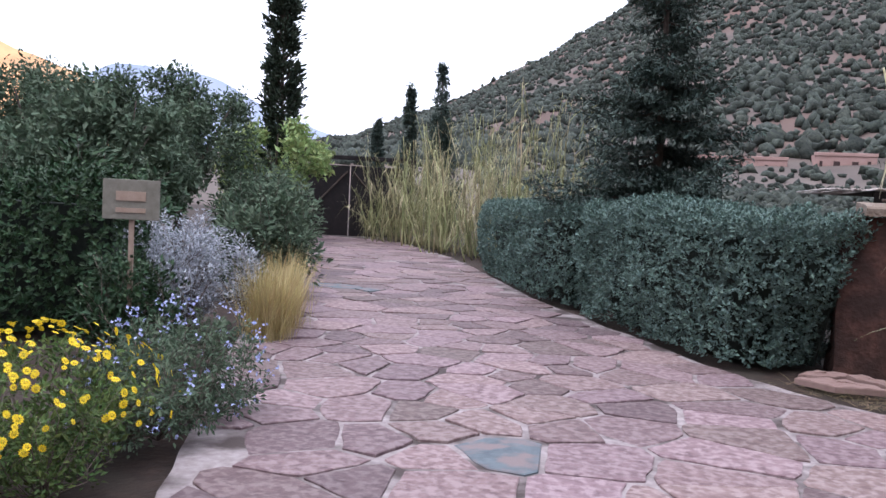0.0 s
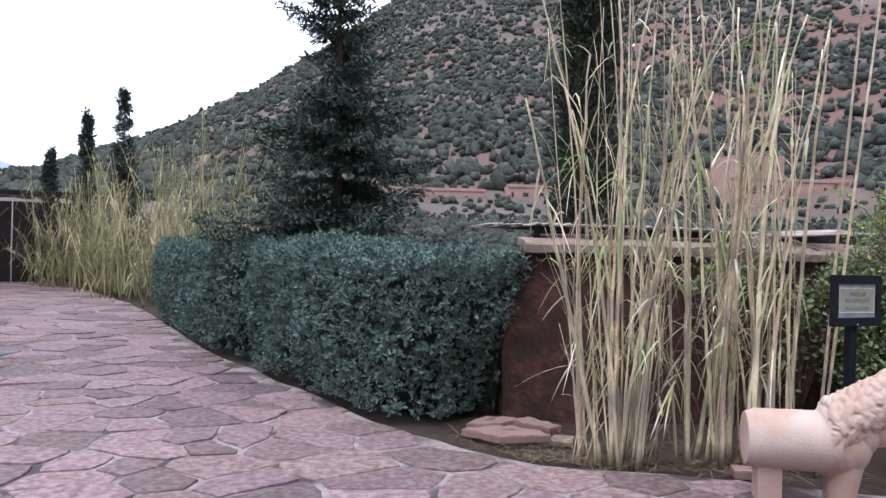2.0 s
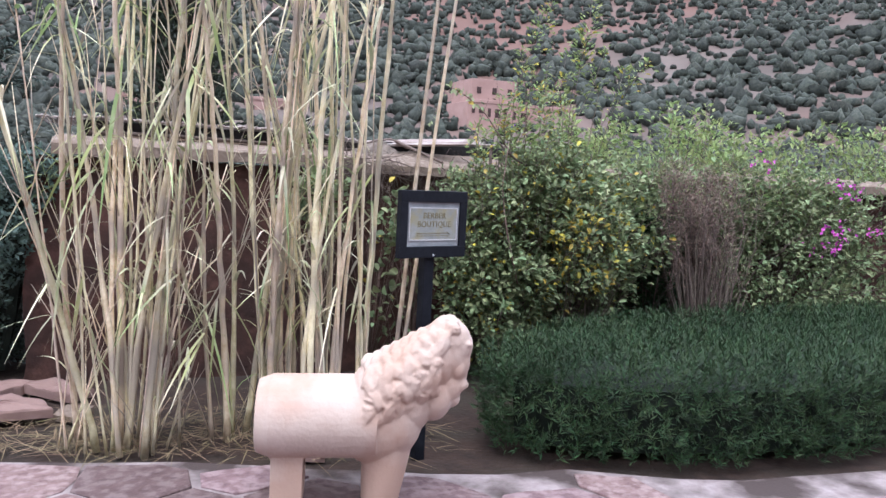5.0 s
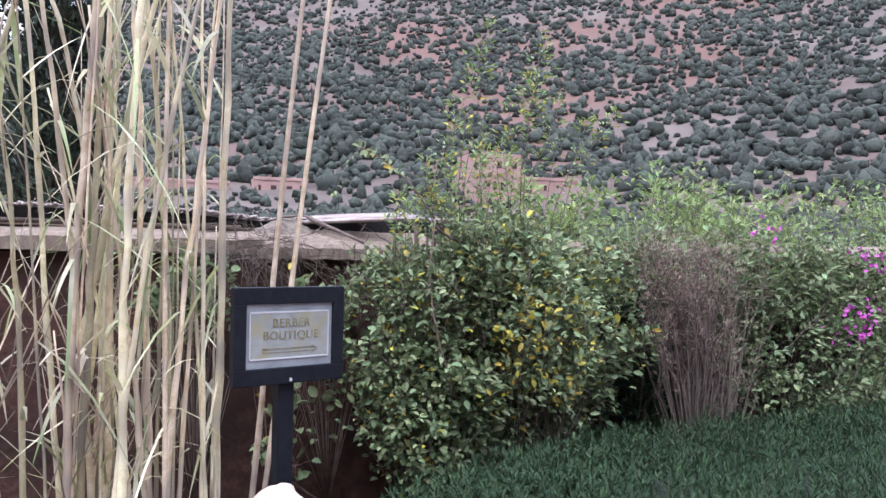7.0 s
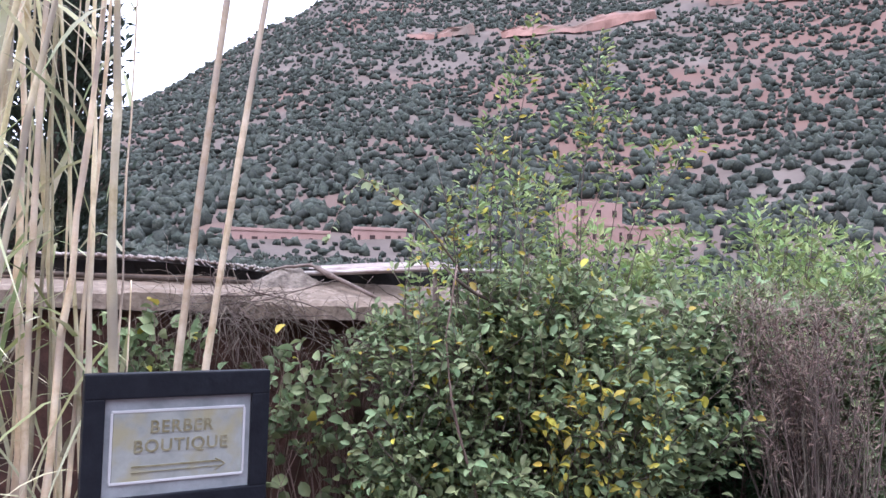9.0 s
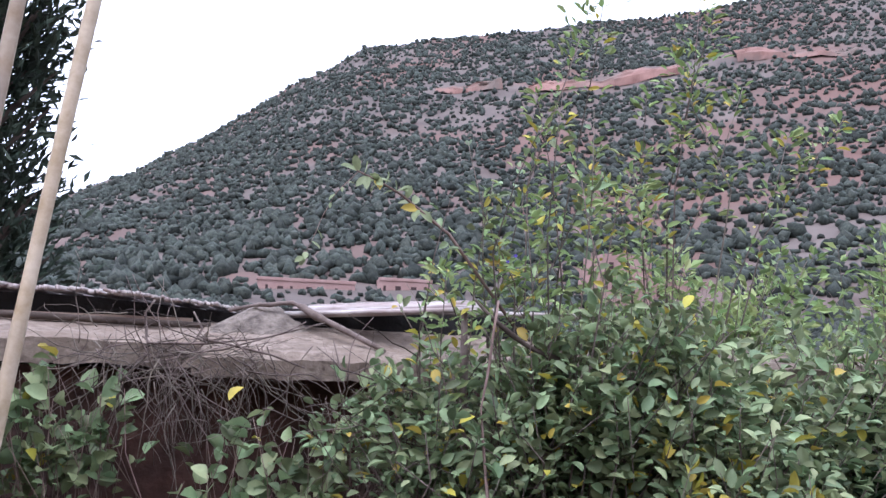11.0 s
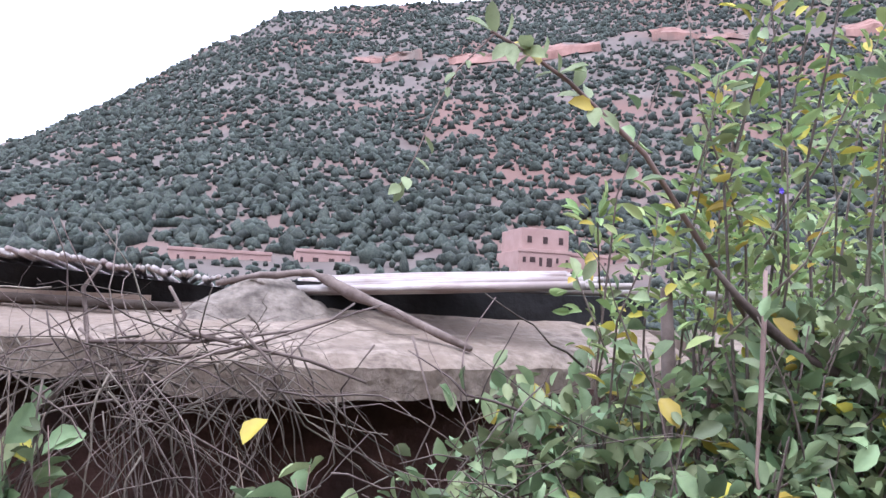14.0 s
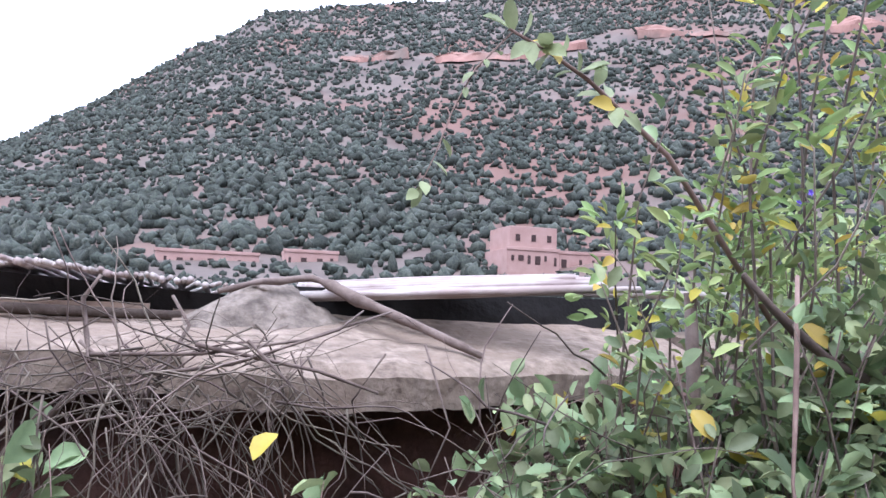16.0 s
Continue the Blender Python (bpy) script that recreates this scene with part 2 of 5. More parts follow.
def tube(pts, radii, sides=5):
    """A bent tapered tube along pts."""
    pts = np.asarray(pts, float)
    k = len(pts)
    T = unit(np.gradient(pts, axis=0))
    ref = np.array((0.31, 0.17, 0.93)) if abs(T[0][2]) < .8 else np.array((0.93, 0.31, 0.17))
    A = unit(np.cross(T, ref))
    B = np.cross(T, A)
    a = np.arange(sides) * 2 * np.pi / sides
    r = np.broadcast_to(np.asarray(radii, float), (k,))[:, None, None]
    V = (pts[:, None] + r * (np.cos(a)[None, :, None] * A[:, None] + np.sin(a)[None, :, None] * B[:, None])).reshape(-1, 3)
    F = []
    for i in range(k - 1):
        for j in range(sides):
            q = (j + 1) % sides
            F.append((i * sides + j, i * sides + q, (i + 1) * sides + q, (i + 1) * sides + j))
    F.append(tuple(range(sides))[::-1])
    F.append(tuple((k - 1) * sides + j for j in range(sides)))
    return V, F


class Pile:
    """Collects verts and faces of many pieces for one mesh."""

    def __init__(self):
        self.V, self.F, self.n = [], [], 0

    def add(self, V, F):
        V = np.asarray(V, float)
        if isinstance(F, np.ndarray):
            F = (F + self.n).tolist()
        else:
            F = [tuple(i + self.n for i in f) for f in F]
        self.V.append(V)
        self.F.extend(F)
        self.n += len(V)
        return self

    def mesh(self, name, material, smooth=False):
        return mesh_np(name, np.concatenate(self.V), self.F, material, smooth)


def box_vf(x0, y0, z0, x1, y1, z1, bev=0.0):
    bm = bmesh.new()
    bmesh.ops.create_cube(bm, size=1, matrix=Matrix.Translation(((x0 + x1) / 2, (y0 + y1) / 2, (z0 + z1) / 2)) @ Matrix.Diagonal((x1 - x0, y1 - y0, z1 - z0, 1)))
    if bev:
        bmesh.ops.bevel(bm, geom=bm.edges[:], offset=bev, segments=2, affect='EDGES', profile=0.6)
    bm.verts.ensure_lookup_table()
    V = np.array([v.co[:] for v in bm.verts])
    F = [tuple(v.index for v in f.verts) for f in bm.faces]
    bm.free()
    return V, F


def fbm(p, scale, seed=0.0):
    return noise.fractal(Vector((p[0] * scale + seed, p[1] * scale - seed, p[2] * scale + 2 * seed)), 1.0, 2.0, 4)


def waves(P, scale, seed):
    """Cheap smooth noise for many points at once, about -1 to 1."""
    r = np.random.RandomState(int(seed * 7) + 1)
    out = 0
    for k in range(7):
        d = unit(r.normal(size=3)) * scale * r.uniform(3, 9)
        out = out + np.sin(P @ d + r.uniform(0, 6.3))
    return out / 3.2


def inside(poly, x, y):
    c = np.zeros(np.shape(x), bool)
    for (x0, y0), (x1, y1) in zip(poly, poly[1:] + poly[:1]):
        cross = (y0 > y) != (y1 > y)
        t = (y - y0) / (y1 - y0 if y1 != y0 else 1e-9)
        c ^= cross & (x < x0 + t * (x1 - x0))
    return c


def outline(poly, step):
    out = []
    for a, b in zip(poly, poly[1:] + poly[:1]):
        a, b = np.array(a, float), np.array(b, float)
        k = max(1, int(np.linalg.norm(b - a) / step))
        out += [a + (b - a) * i / k for i in range(k)]
    return np.array(out)


# ---------------- ground, hill, distance ----------------
def ground_sheet():
    rings = [0, 4, 8, 14, 22, 35, 60, 110, 200, 500, 1200, 3500]
    seg = 96
    V, F = [(0, 5, -0.03)], []
    for r in rings[1:]:
        for j in range(seg):
            a = 2 * math.pi * j / seg
            x, y = r * math.cos(a), 5 + r * math.sin(a)
            V.append((x, y, -0.035 + (0.02 * fbm((x, y, 0), 0.4) - 0.01 if r < 60 else 0)))
    for j in range(seg):
        F.append((0, 1 + j, 1 + (j + 1) % seg))
    for i in range(len(rings) - 2):
        for j in range(seg):
            a, b = 1 + i * seg + j, 1 + i * seg + (j + 1) % seg
            F.append((a, a + seg, b + seg, b))
    return tagged(new("ground", mesh_np("ground", V, F, M["earth"])), "bare reddish earth ground around the paved path", "ground", kind="structure")


ground_sheet()

RIDGE_B = [-60, -40, -30, -23, -16, -10, -4.4, 0, 5.3, 12, 19, 26.5, 34, 41, 50, 70, 95]
RIDGE_E = [1.0, 2.0, 3.0, 4.4, 7.5, 10.5, 14.1, 17.3, 20.5, 21.4, 22.2, 22.7, 23.3, 23.4, 23.5, 22, 15]


def hill_point(bearing, s):
    """A place on the hillside: bearing in degrees, s from the foot (0) to the ridge (1)."""
    el = np.interp(bearing, RIDGE_B, RIDGE_E)
    r = 120 + 280 * s
    top = 400 * math.tan(radians(el))
    f = 0.55 * s + 0.45 * s ** 1.5
    foot = min(6.5, top * 0.6)
    x, y = r * math.sin(radians(bearing)), r * math.cos(radians(bearing))
    z = foot + (top - foot) * f
    edge = min(1, s * 4)
    z += edge * (5.0 * fbm((x, y, 0), 0.012, 3.1) * (1 - s * 0.6) + 1.6 * fbm((x, y, 0), 0.05, 1.7))
    return x, y, z


def hillside():
    nb, ns = 260, 80
    V = [hill_point(-60 + 155 * i / nb, j / ns) for i in range(nb + 1) for j in range(ns + 1)]
    # the far side falls away behind the ridge, and the foot runs out onto the plain
    F = [(i * (ns + 1) + j, (i + 1) * (ns + 1) + j, (i + 1) * (ns + 1) + j + 1, i * (ns + 1) + j + 1) for i in range(nb) for j in range(ns)]
    base = len(V)
    for i in range(nb + 1):
        b = radians(-60 + 155 * i / nb)
        V.append((90 * math.sin(b), 90 * math.cos(b), -0.04))
    for i in range(nb):
        F.append((base + i, base + i + 1, (i + 1) * (ns + 1), i * (ns + 1)))
    return tagged(new("hillside", mesh_np("hillside", V, F, M["hill"], True)), "steep reddish hillside dotted with dark scrub", "hill", kind="structure")


hillside()


def hill_scrub():
    bm = bmesh.new()
    bmesh.ops.create_icosphere(bm, subdivisions=1, radius=1)
    base = np.array([v.co[:] for v in bm.verts])
    tri = np.array([[v.index for v in f.verts] for f in bm.faces])
    bm.free()
    rng = np.random.RandomState(5)
    n = 40000
    bear = rng.uniform(-26, 62, n)
    s = rng.uniform(0, 1, n) ** 0.75
    V, C = [], []
    for b, t in zip(bear, s):
        homes = t < .05 and (-.8 < b < 7 or 7.6 < b < 12.2 or 22.5 < b < 31)
        if homes and t > .03:
            continue
        p = hill_point(b, t)
        d = fbm(p, 0.02, 9.0)
        if d < -0.3 and rng.rand() < 0.45:
            continue
        cliff = 0.66 + 0.03 * math.sin(b * 0.22) if b > 10 else 9
        if abs(t - cliff) < 0.035 and rng.rand() < 0.8:
            continue
        if rng.rand() < 0.12:
            continue
        C.append((p, (.5 + .75 * rng.rand() ** 2) * (1.15 if t < 0.2 else 1) * (.7 if homes else 1)))
    for k in range(10000):
        b, q = rng.uniform(-14, 62), 30 + 89 * rng.rand() ** .6
        low = .45 if q > 112 and (-.8 < b < 7 or 7.6 < b < 12.2 or 22.5 < b < 31) else 1
        b = radians(b)
        C.append(((q * math.sin(b), q * math.cos(b), max(0, (q - 90) / 30 * 6.5)), low * rng.uniform(.28, .5) * (.6 + q / 113)))
    for p, r in C:
        j = np.clip(1 + 0.4 * rng.normal(size=(len(base), 1)), .4, 1.8)
        V.append(np.array(p) + np.array((0, 0, r * 0.4)) + base * j * r * np.array((rng.uniform(.8, 1.35), rng.uniform(.8, 1.3), rng.uniform(.85, 1.3))))
    k = len(base)
    F = (np.arange(len(C))[:, None, None] * k + tri[None]).reshape(-1, 3)
    ob = new("hill_scrub", mesh_np("hill_scrub", np.concatenate(V), F, M["shrub_far"], True))
    return tagged(ob, "dark green scrub bushes scattered over the hillside", "scrub", kind="stuff")


hill_scrub()


def red_cliff():
    """A broken band of red rock high on the slope."""
    n, ns = 220, 6
    V = []
    for i in range(n + 1):
        b = 8 + 54 * i / n
        s0 = 0.66 + 0.03 * math.sin(b * 0.22) - .012
        x0, y0, z0 = hill_point(b, s0)
        h = max(0.2, 5 + 7 * fbm((x0, y0, 0), 0.035, 4.0)) * min(1, (b - 8) / 6)
        for j in range(ns + 1):
            t = j / ns
            x, y, z = hill_point(b, s0 + .022 * t)
            out = 1.2 * fbm((x, y, z + j * 5), 0.15, 6.0)
            V.append((x + out, y - 2.5 * (1 - t) + out, max(z, z0 + h * t ** .6) if j else z0 - 1))
    F = [(i * (ns + 1) + j, (i + 1) * (ns + 1) + j, (i + 1) * (ns + 1) + j + 1, i * (ns + 1) + j + 1) for i in range(n) for j in range(ns)
         if fbm(V[i * (ns + 1)], 0.045, 8.0) > -.08]
    tagged(new("red_cliff", mesh_np("red_cliff", V, F, M["red_rock"])), "broken band of red rock across the hillside", "cliff", kind="structure")


red_cliff()


def far_range(name, dist, bs, es, material, label, seed):
    n, ns = 120, 14
    V = []
    for i in range(n + 1):
        b = bs[0] + (bs[-1] - bs[0]) * i / n
        top = dist * math.tan(radians(np.interp(b, bs, es)))
        for j in range(ns + 1):
            s = j / ns
            r = dist * (0.72 + 0.28 * s)
            x, y = r * math.sin(radians(b)), r * math.cos(radians(b))
            V.append((x, y, top * s + top * 0.13 * s * fbm((x, y, 0), 6 / dist, seed)))
    F = [(i * (ns + 1) + j, (i + 1) * (ns + 1) + j, (i + 1) * (ns + 1) + j + 1, i * (ns + 1) + j + 1) for i in range(n) for j in range(ns)]
    return tagged(new(name, mesh_np(name, V, F, material, True)), label, "mountain", kind="structure")


far_range("backdrop_sun_tinted_hill", 700, [-80, -60, -50, -45, -43, -40.5, -37, -33], [9, 11, 10.3, 8.8, 8.3, 7.0, 4.5, 1], M["far_warm"], "distant rocky hill with warm sunlight put into its colour", 2.0)
far_range("backdrop_blue_hill", 1200, [-46, -41, -38.7, -36.6, -34, -31.5, -29, -24, -18], [4, 6.5, 8.1, 8.7, 8.6, 7.3, 6.0, 4.2, 2], M["far_blue"], "distant mountain with blue haze put into its colour", 5.0)
far_range("backdrop_snow_mountain", 2600, [-40, -34, -30, -26, -22, -17, -10, 0], [5, 8.0, 8.6, 8.0, 7.2, 6.0, 6.5, 5], M["snow"], "pale snow-covered mountain range in the distance", 7.0)


# added slope, never in view: cuts low sky light on upright faces
far_range("backdrop_sky_block_slope", 380, [93, 115, 145, 180, 215, 245, 265, 280], [12, 20, 25, 27, 26, 22, 17, 10], M["hill"], "unseen slope added behind the garden to block low sky light", 9.0)


def village_house(name, x0, x1, y0, depth, z0, z1, label, windows=4, upper=None):
    """A flat-roofed earth house with parapet, a row of windows and perhaps an upper block."""
    h = root(name, label, "house", "pink village houses", ((x0 + x1) / 2, y0 + depth / 2, z0))
    ox, oy, oz = h.location
    def loc(v):
        return np.array(v[0]) - np.array((ox, oy, oz)), v[1]
    part("wall", mesh_np("house_wall", *loc(box_vf(x0, y0, z0, x1, y0 + depth, z1, 0.06)), M["pink"]), h)
    part("parapet", mesh_np("house_parapet", *loc(box_vf(x0 - .12, y0 - .12, z1 - .25, x1 + .12, y0 + .25, z1 + .25, 0.05)), M["pink"]), h)
    rng = random.Random(int(x0 * 10))
    for i in range(windows):
        cx = x0 + (x1 - x0) * (i + .5 + rng.uniform(-.18, .18)) / windows
        w = rng.choice((.5, .6, 1.1)) * .8
        zt = z1 - rng.uniform(0.9, 1.1)
        part("window", mesh_np("house_window", *loc(box_vf(cx - w / 2, y0 - .06, zt - rng.choice((.8, 1.3)), cx + w / 2, y0 + .3, zt, 0.02)), M["window_dark"]), h)
    if upper:
        ux0, ux1, uz = upper
        part("upper_storey", mesh_np("house_upper", *loc(box_vf(ux0, y0 + .5, z1, ux1, y0 + depth - .5, uz, 0.06)), M["pink"]), h)
        for i in range(3):
            cx = ux0 + (ux1 - ux0) * (i + .5) / 3
            part("window", mesh_np("house_window", *loc(box_vf(cx - .35, y0 + .42, uz - 2.2, cx + .35, y0 + .8, uz - 1.2, 0.02)), M["window_dark"]), h)
    return h


village_house("village_house", -0.2, 14.7, 130, 9, 5.0, 10.7, "long low pink earth house with small dark windows", 7)
village_house("village_house", 18.4, 26.8, 130, 8, 5.0, 11.6, "pink flat-roofed earth house with a dark doorway", 4)
village_house("village_house", 49.0, 57.5, 115, 9, 4.0, 12.6, "large pink earth house with an upper storey", 6, (49.6, 57.3, 16.0))
village_house("village_house", 58.5, 68.0, 117, 8, 4.0, 12.6, "low pale earth house beside the large one", 4)


def pylon_mast():
    p = root("lattice_pylon", "slim grey lattice power pylon on the far slope", "pylon", "", (183.0, 180.0, 22.0))
    pl = Pile()
    for sx, sy in ((-1, -1), (1, -1), (1, 1), (-1, 1)):
        pl.add(*tube([(sx * 1.6, sy * 1.6, 0), (sx * .35, sy * .35, 17)], .16, 4))
    part("legs", pl.mesh("pylon_legs", M["steel"]), p)
    for k in range(9):
        z0, z1 = k * 1.85, k * 1.85 + 1.85
        a, b = 1.6 - 1.25 * z0 / 17, 1.6 - 1.25 * z1 / 17
        part("brace", Pile().add(*tube([(-a, -a, z0), (b, -b, z1)], .09, 4)).add(*tube([(a, -a, z0), (-b, -b, z1)], .09, 4)).mesh("pylon_brace", M["steel"]), p)
    for z in (14.5, 16.2):
        part("cross_arm", Pile().add(*tube([(-2.2, 0, z), (2.2, 0, z)], .12, 4)).mesh("pylon_arm", M["steel"]), p)


pylon_mast()

# ---------------- wall with concrete coping ----------------
def rough_prism(poly, z0, z1, amp, material, name, step=0.12, seed=1.0, zfun=None):
    """An upright prism with a subdivided, uneven skin."""
    o = outline(poly, step)
    nz = max(2, int((z1 - z0) / step))
    V, F = [], []
    n = len(o)
    c = o.mean(0)
    for k in range(nz + 1):
        z = z0 + (z1 - z0) * k / nz
        for x, y in o:
            d = amp * fbm((x, y, z), 2.5, seed)
            v = np.array((x, y)) - c
            q = np.array((x, y)) + v / (np.linalg.norm(v) + 1e-6) * d
            V.append((q[0], q[1], z + (zfun(x, y) if zfun else 0)))
    for k in range(nz):
        for i in range(n):
            j = (i + 1) % n
            F.append((k * n + i, k * n + j, (k + 1) * n + j, (k + 1) * n + i))
    F.append(tuple(range(n))[::-1])
    F.append(tuple(nz * n + i for i in range(n)))
    return mesh_np(name, V, F, material, False)


tagged(new("wall_garden", rough_prism([(1.0, 6.64), (1.3, 6.62), (2.0, 6.60), (4.2, 6.60), (9.5, 6.75), (9.5, 7.0), (1.0, 7.0)], -0.05, 1.39, 0.05, M["mud_wall"], "wall", 0.12)),
       "rough red-brown rammed earth garden wall", "wall", kind="structure")


def coping_slab(x0, x1, yf, yb, zf0, zf1, zb, seed, label, corner=None):
    """A cracked concrete slab that rises to the back, with a broken front edge."""
    nx, ny = max(4, int((x1 - x0) / 0.03)), 14
    V, F = [], []
    for layer in (0, 1):
        for i in range(nx + 1):
            x = x0 + (x1 - x0) * i / nx
            for j in range(ny + 1):
                s = j / ny
                front = yf + (.32 * abs(x - corner) if corner else 0) + .012 * fbm((x, 0, 0), 3, seed) + .007 * fbm((x, 0, 0), 18, seed)
                y = front + (yb - front) * s
                top = zf1 + (zb - zf1) * s ** 0.8 + 0.012 * fbm((x, y, 0), 5, seed) + .004 * fbm((x, y, 0), 22, seed)
                if j == 0:
                    top -= 0.012
                z = top if layer else zf0 + 0.008 * fbm((x, y, 0), 4, seed + 4) + .008 * fbm((x, y, 0), 25, seed) + s * 0.01
                V.append((x, y, z))
    m = (nx + 1) * (ny + 1)
    for i in range(nx):
        for j in range(ny):
            a = i * (ny + 1) + j
            b = a + ny + 1
            F.append((a, a + 1, b + 1, b))
            F.append((m + a, m + b, m + b + 1, m + a + 1))
    for i in range(nx):
        a, b = i * (ny + 1), (i + 1) * (ny + 1)
        F.append((a, b, m + b, m + a))
        F.append((b + ny, a + ny, m + a + ny, m + b + ny))
    for j in range(ny):
        F.append((j + 1, j, m + j, m + j + 1))
        a = nx * (ny + 1) + j
        F.append((a, a + 1, m + a + 1, m + a))
    return tagged(new("coping_slab", mesh_np("coping_slab", V, F, M["concrete"], False)), label, "coping", "wall copings")


coping_slab(1.16, 3.12, 6.52, 6.99, 1.40, 1.48, 1.53, 2.0, "weathered concrete coping slab behind dry twigs")
coping_slab(3.1, 4.35, 6.42, 7.02, 1.375, 1.445, 1.556, 3.0, "thick broken concrete coping slab with a cracked front edge", 3.42)
coping_slab(4.37, 9.4, 6.56, 7.02, 1.40, 1.48, 1.53, 4.0, "concrete coping slab half hidden by climbers")


def mortar_mound():
    n, k = 60, 20
    V, F = [], []
    for i in range(k + 1):
        s = i / k
        for j in range(n):
            a = 2 * math.pi * j / n
            rx, ry = 0.28 * (1 - s) ** 0.85 + .005, 0.16 * (1 - s) ** 0.85 + .004
            x, y = 3.30 + rx * math.cos(a), 6.88 + ry * math.sin(a)
            z = 1.465 + 0.155 * s
            d = 0.022 * fbm((x, y, z), 7, 2) + .012 * fbm((x, y, z), 30, 5)
            V.append((x + d, y + d, z + d * .6))
    for i in range(k):
        for j in range(n):
            q = (j + 1) % n
            F.append((i * n + j, i * n + q, (i + 1) * n + q, (i + 1) * n + j))
    F.append(tuple(k * n + j for j in range(n)))
    tagged(new("mortar_mound", mesh_np("mortar_mound", V, F, M["mortar_lump"], True)), "rough grey mortar mound on the coping", "mortar")


mortar_mound()


# ---------------- cane roof ----------------
def cane_roof():
    r = root("cane_roof", "low flat roof of bleached canes over black sheeting", "roof", "", (2.0, 7.4, 1.5))
    o = np.array(r.location)
    rng = np.random.RandomState(11)
    def edge_z(x):
        return np.interp(x, [-1.0, 2.2, 2.7, 3.3, 3.5], [1.66, 1.645, 1.64, 1.598, 1.59])
    sheet = Pile()
    V, F = [], []
    nx = 40
    for i in range(nx + 1):
        x = 1.3 + 2.8 * i / nx
        zt = edge_z(x) - 0.018
        V += [(x, 6.98 + .02 * math.sin(x * 9), zt), (x, 7.02 + .03 * math.sin(x * 5), 1.42), (x, 9.2, zt + .02)]
    for i in range(nx):
        a, b = i * 3, i * 3 + 3
        F += [(a, a + 1, b + 1, b), (a, b, b + 2, a + 2)]
    sheet.add(np.array(V) - o, F)
    part("sheeting", sheet.mesh("roof_sheeting", M["membrane"]), r, "sagging black sheeting")
    x = 1.0
    count = 0
    rest = Pile()
    while x < 3.44:
        rad = rng.uniform(.005, .0095)
        z = edge_z(x) + rng.uniform(-.004, .008)
        y0 = (6.90 if x > 1.3 else 7.35) + rng.uniform(-.07, .09) + .03 * math.sin(x * 4)
        tip = rng.uniform(-.12, .12)
        vf = tube(np.array([(x, y0, z), (x + tip * .4, 7.7, z + .004), (x + tip, 9.2, z + .012)]) - o, [rad, rad, rad * .9], 6)
        if x > 2.3:
            part("roof_cane", mesh_np("roof_cane", *vf, M["roof_cane"], True), r)
        else:
            rest.add(*vf)
        x += rad * 2.05
        count += 1
    tagged(part("roof_canes", rest.mesh("roof_canes", M["roof_cane"], True), r), kind="stuff")
    for k in range(14):
        y = 6.62 + k * .021
        z0 = 1.584 + k * .003 + rng.uniform(-.003, .004)
        w = rng.uniform(.0075, .0105)
        me = mesh_np("roof_cane", *tube(np.array([(3.38 + rng.uniform(-.05, .08) + k * .006, y + .26 - .008 * k, z0), (3.7, y + .08, z0 + .018), (4.02 + rng.uniform(-.07, .06), y - .10, z0 + .034)]) - o, [w, w * 1.04, w * .9], 6), M["roof_cane"], True)
        part("roof_cane", me, r)
    for k in range(16):
        x = 3.5 + .06 * k
        part("roof_cane", mesh_np("roof_cane", *tube(np.array([(3.45, 7.0 + k * .03, 1.615 + k * .001), (4.6, 6.95 + k * .035, 1.635 + k * .001)]) - o, .0125, 5), M["roof_cane"], True), r)
    part("sheeting", mesh_np("roof_sheeting", *[np.array(box_vf(3.36, 6.95, 1.50, 4.35, 6.97, 1.612)[0]) - o, box_vf(3.36, 6.95, 1.50, 4.35, 6.97, 1.612)[1]], M["membrane"]), r)
    part("beam", mesh_np("roof_beam", *tube(np.array([(1.35, 6.90, 1.55), (1.9, 6.9, 1.555), (3.12, 6.88, 1.535)]) - o, [.014, .015, .011], 7), M["bark"], True), r, "dark weathered pole")
    part("plank", mesh_np("roof_plank", box_vf(1.6, 6.93, 1.53, 3.05, 6.98, 1.56)[0] - o, box_vf(1.6, 6.93, 1.53, 3.05, 6.98, 1.56)[1], M["wood_board"]), r)


cane_roof()


# ---------------- plants ----------------
def edge_distance(poly, x, y):
    """How far points lie from the outline."""
    best = np.full(np.shape(x), 1e9)
    for (ax, ay), (bx, by) in zip(poly, poly[1:] + poly[:1]):
        t = np.clip(((x - ax) * (bx - ax) + (y - ay) * (by - ay)) / ((bx - ax) ** 2 + (by - ay) ** 2), 0, 1)
        best = np.minimum(best, np.hypot(x - ax - t * (bx - ax), y - ay - t * (by - ay)))
    return best


def soft_outline(poly, rounds=2):
    """The outline with its corners cut round."""
    for _ in range(rounds):
        poly = [q for a, b in zip(poly, poly[1:] + poly[:1]) for q in ((a[0] * .8 + b[0] * .2, a[1] * .8 + b[1] * .2), (a[0] * .2 + b[0] * .8, a[1] * .2 + b[1] * .8))]
    return poly


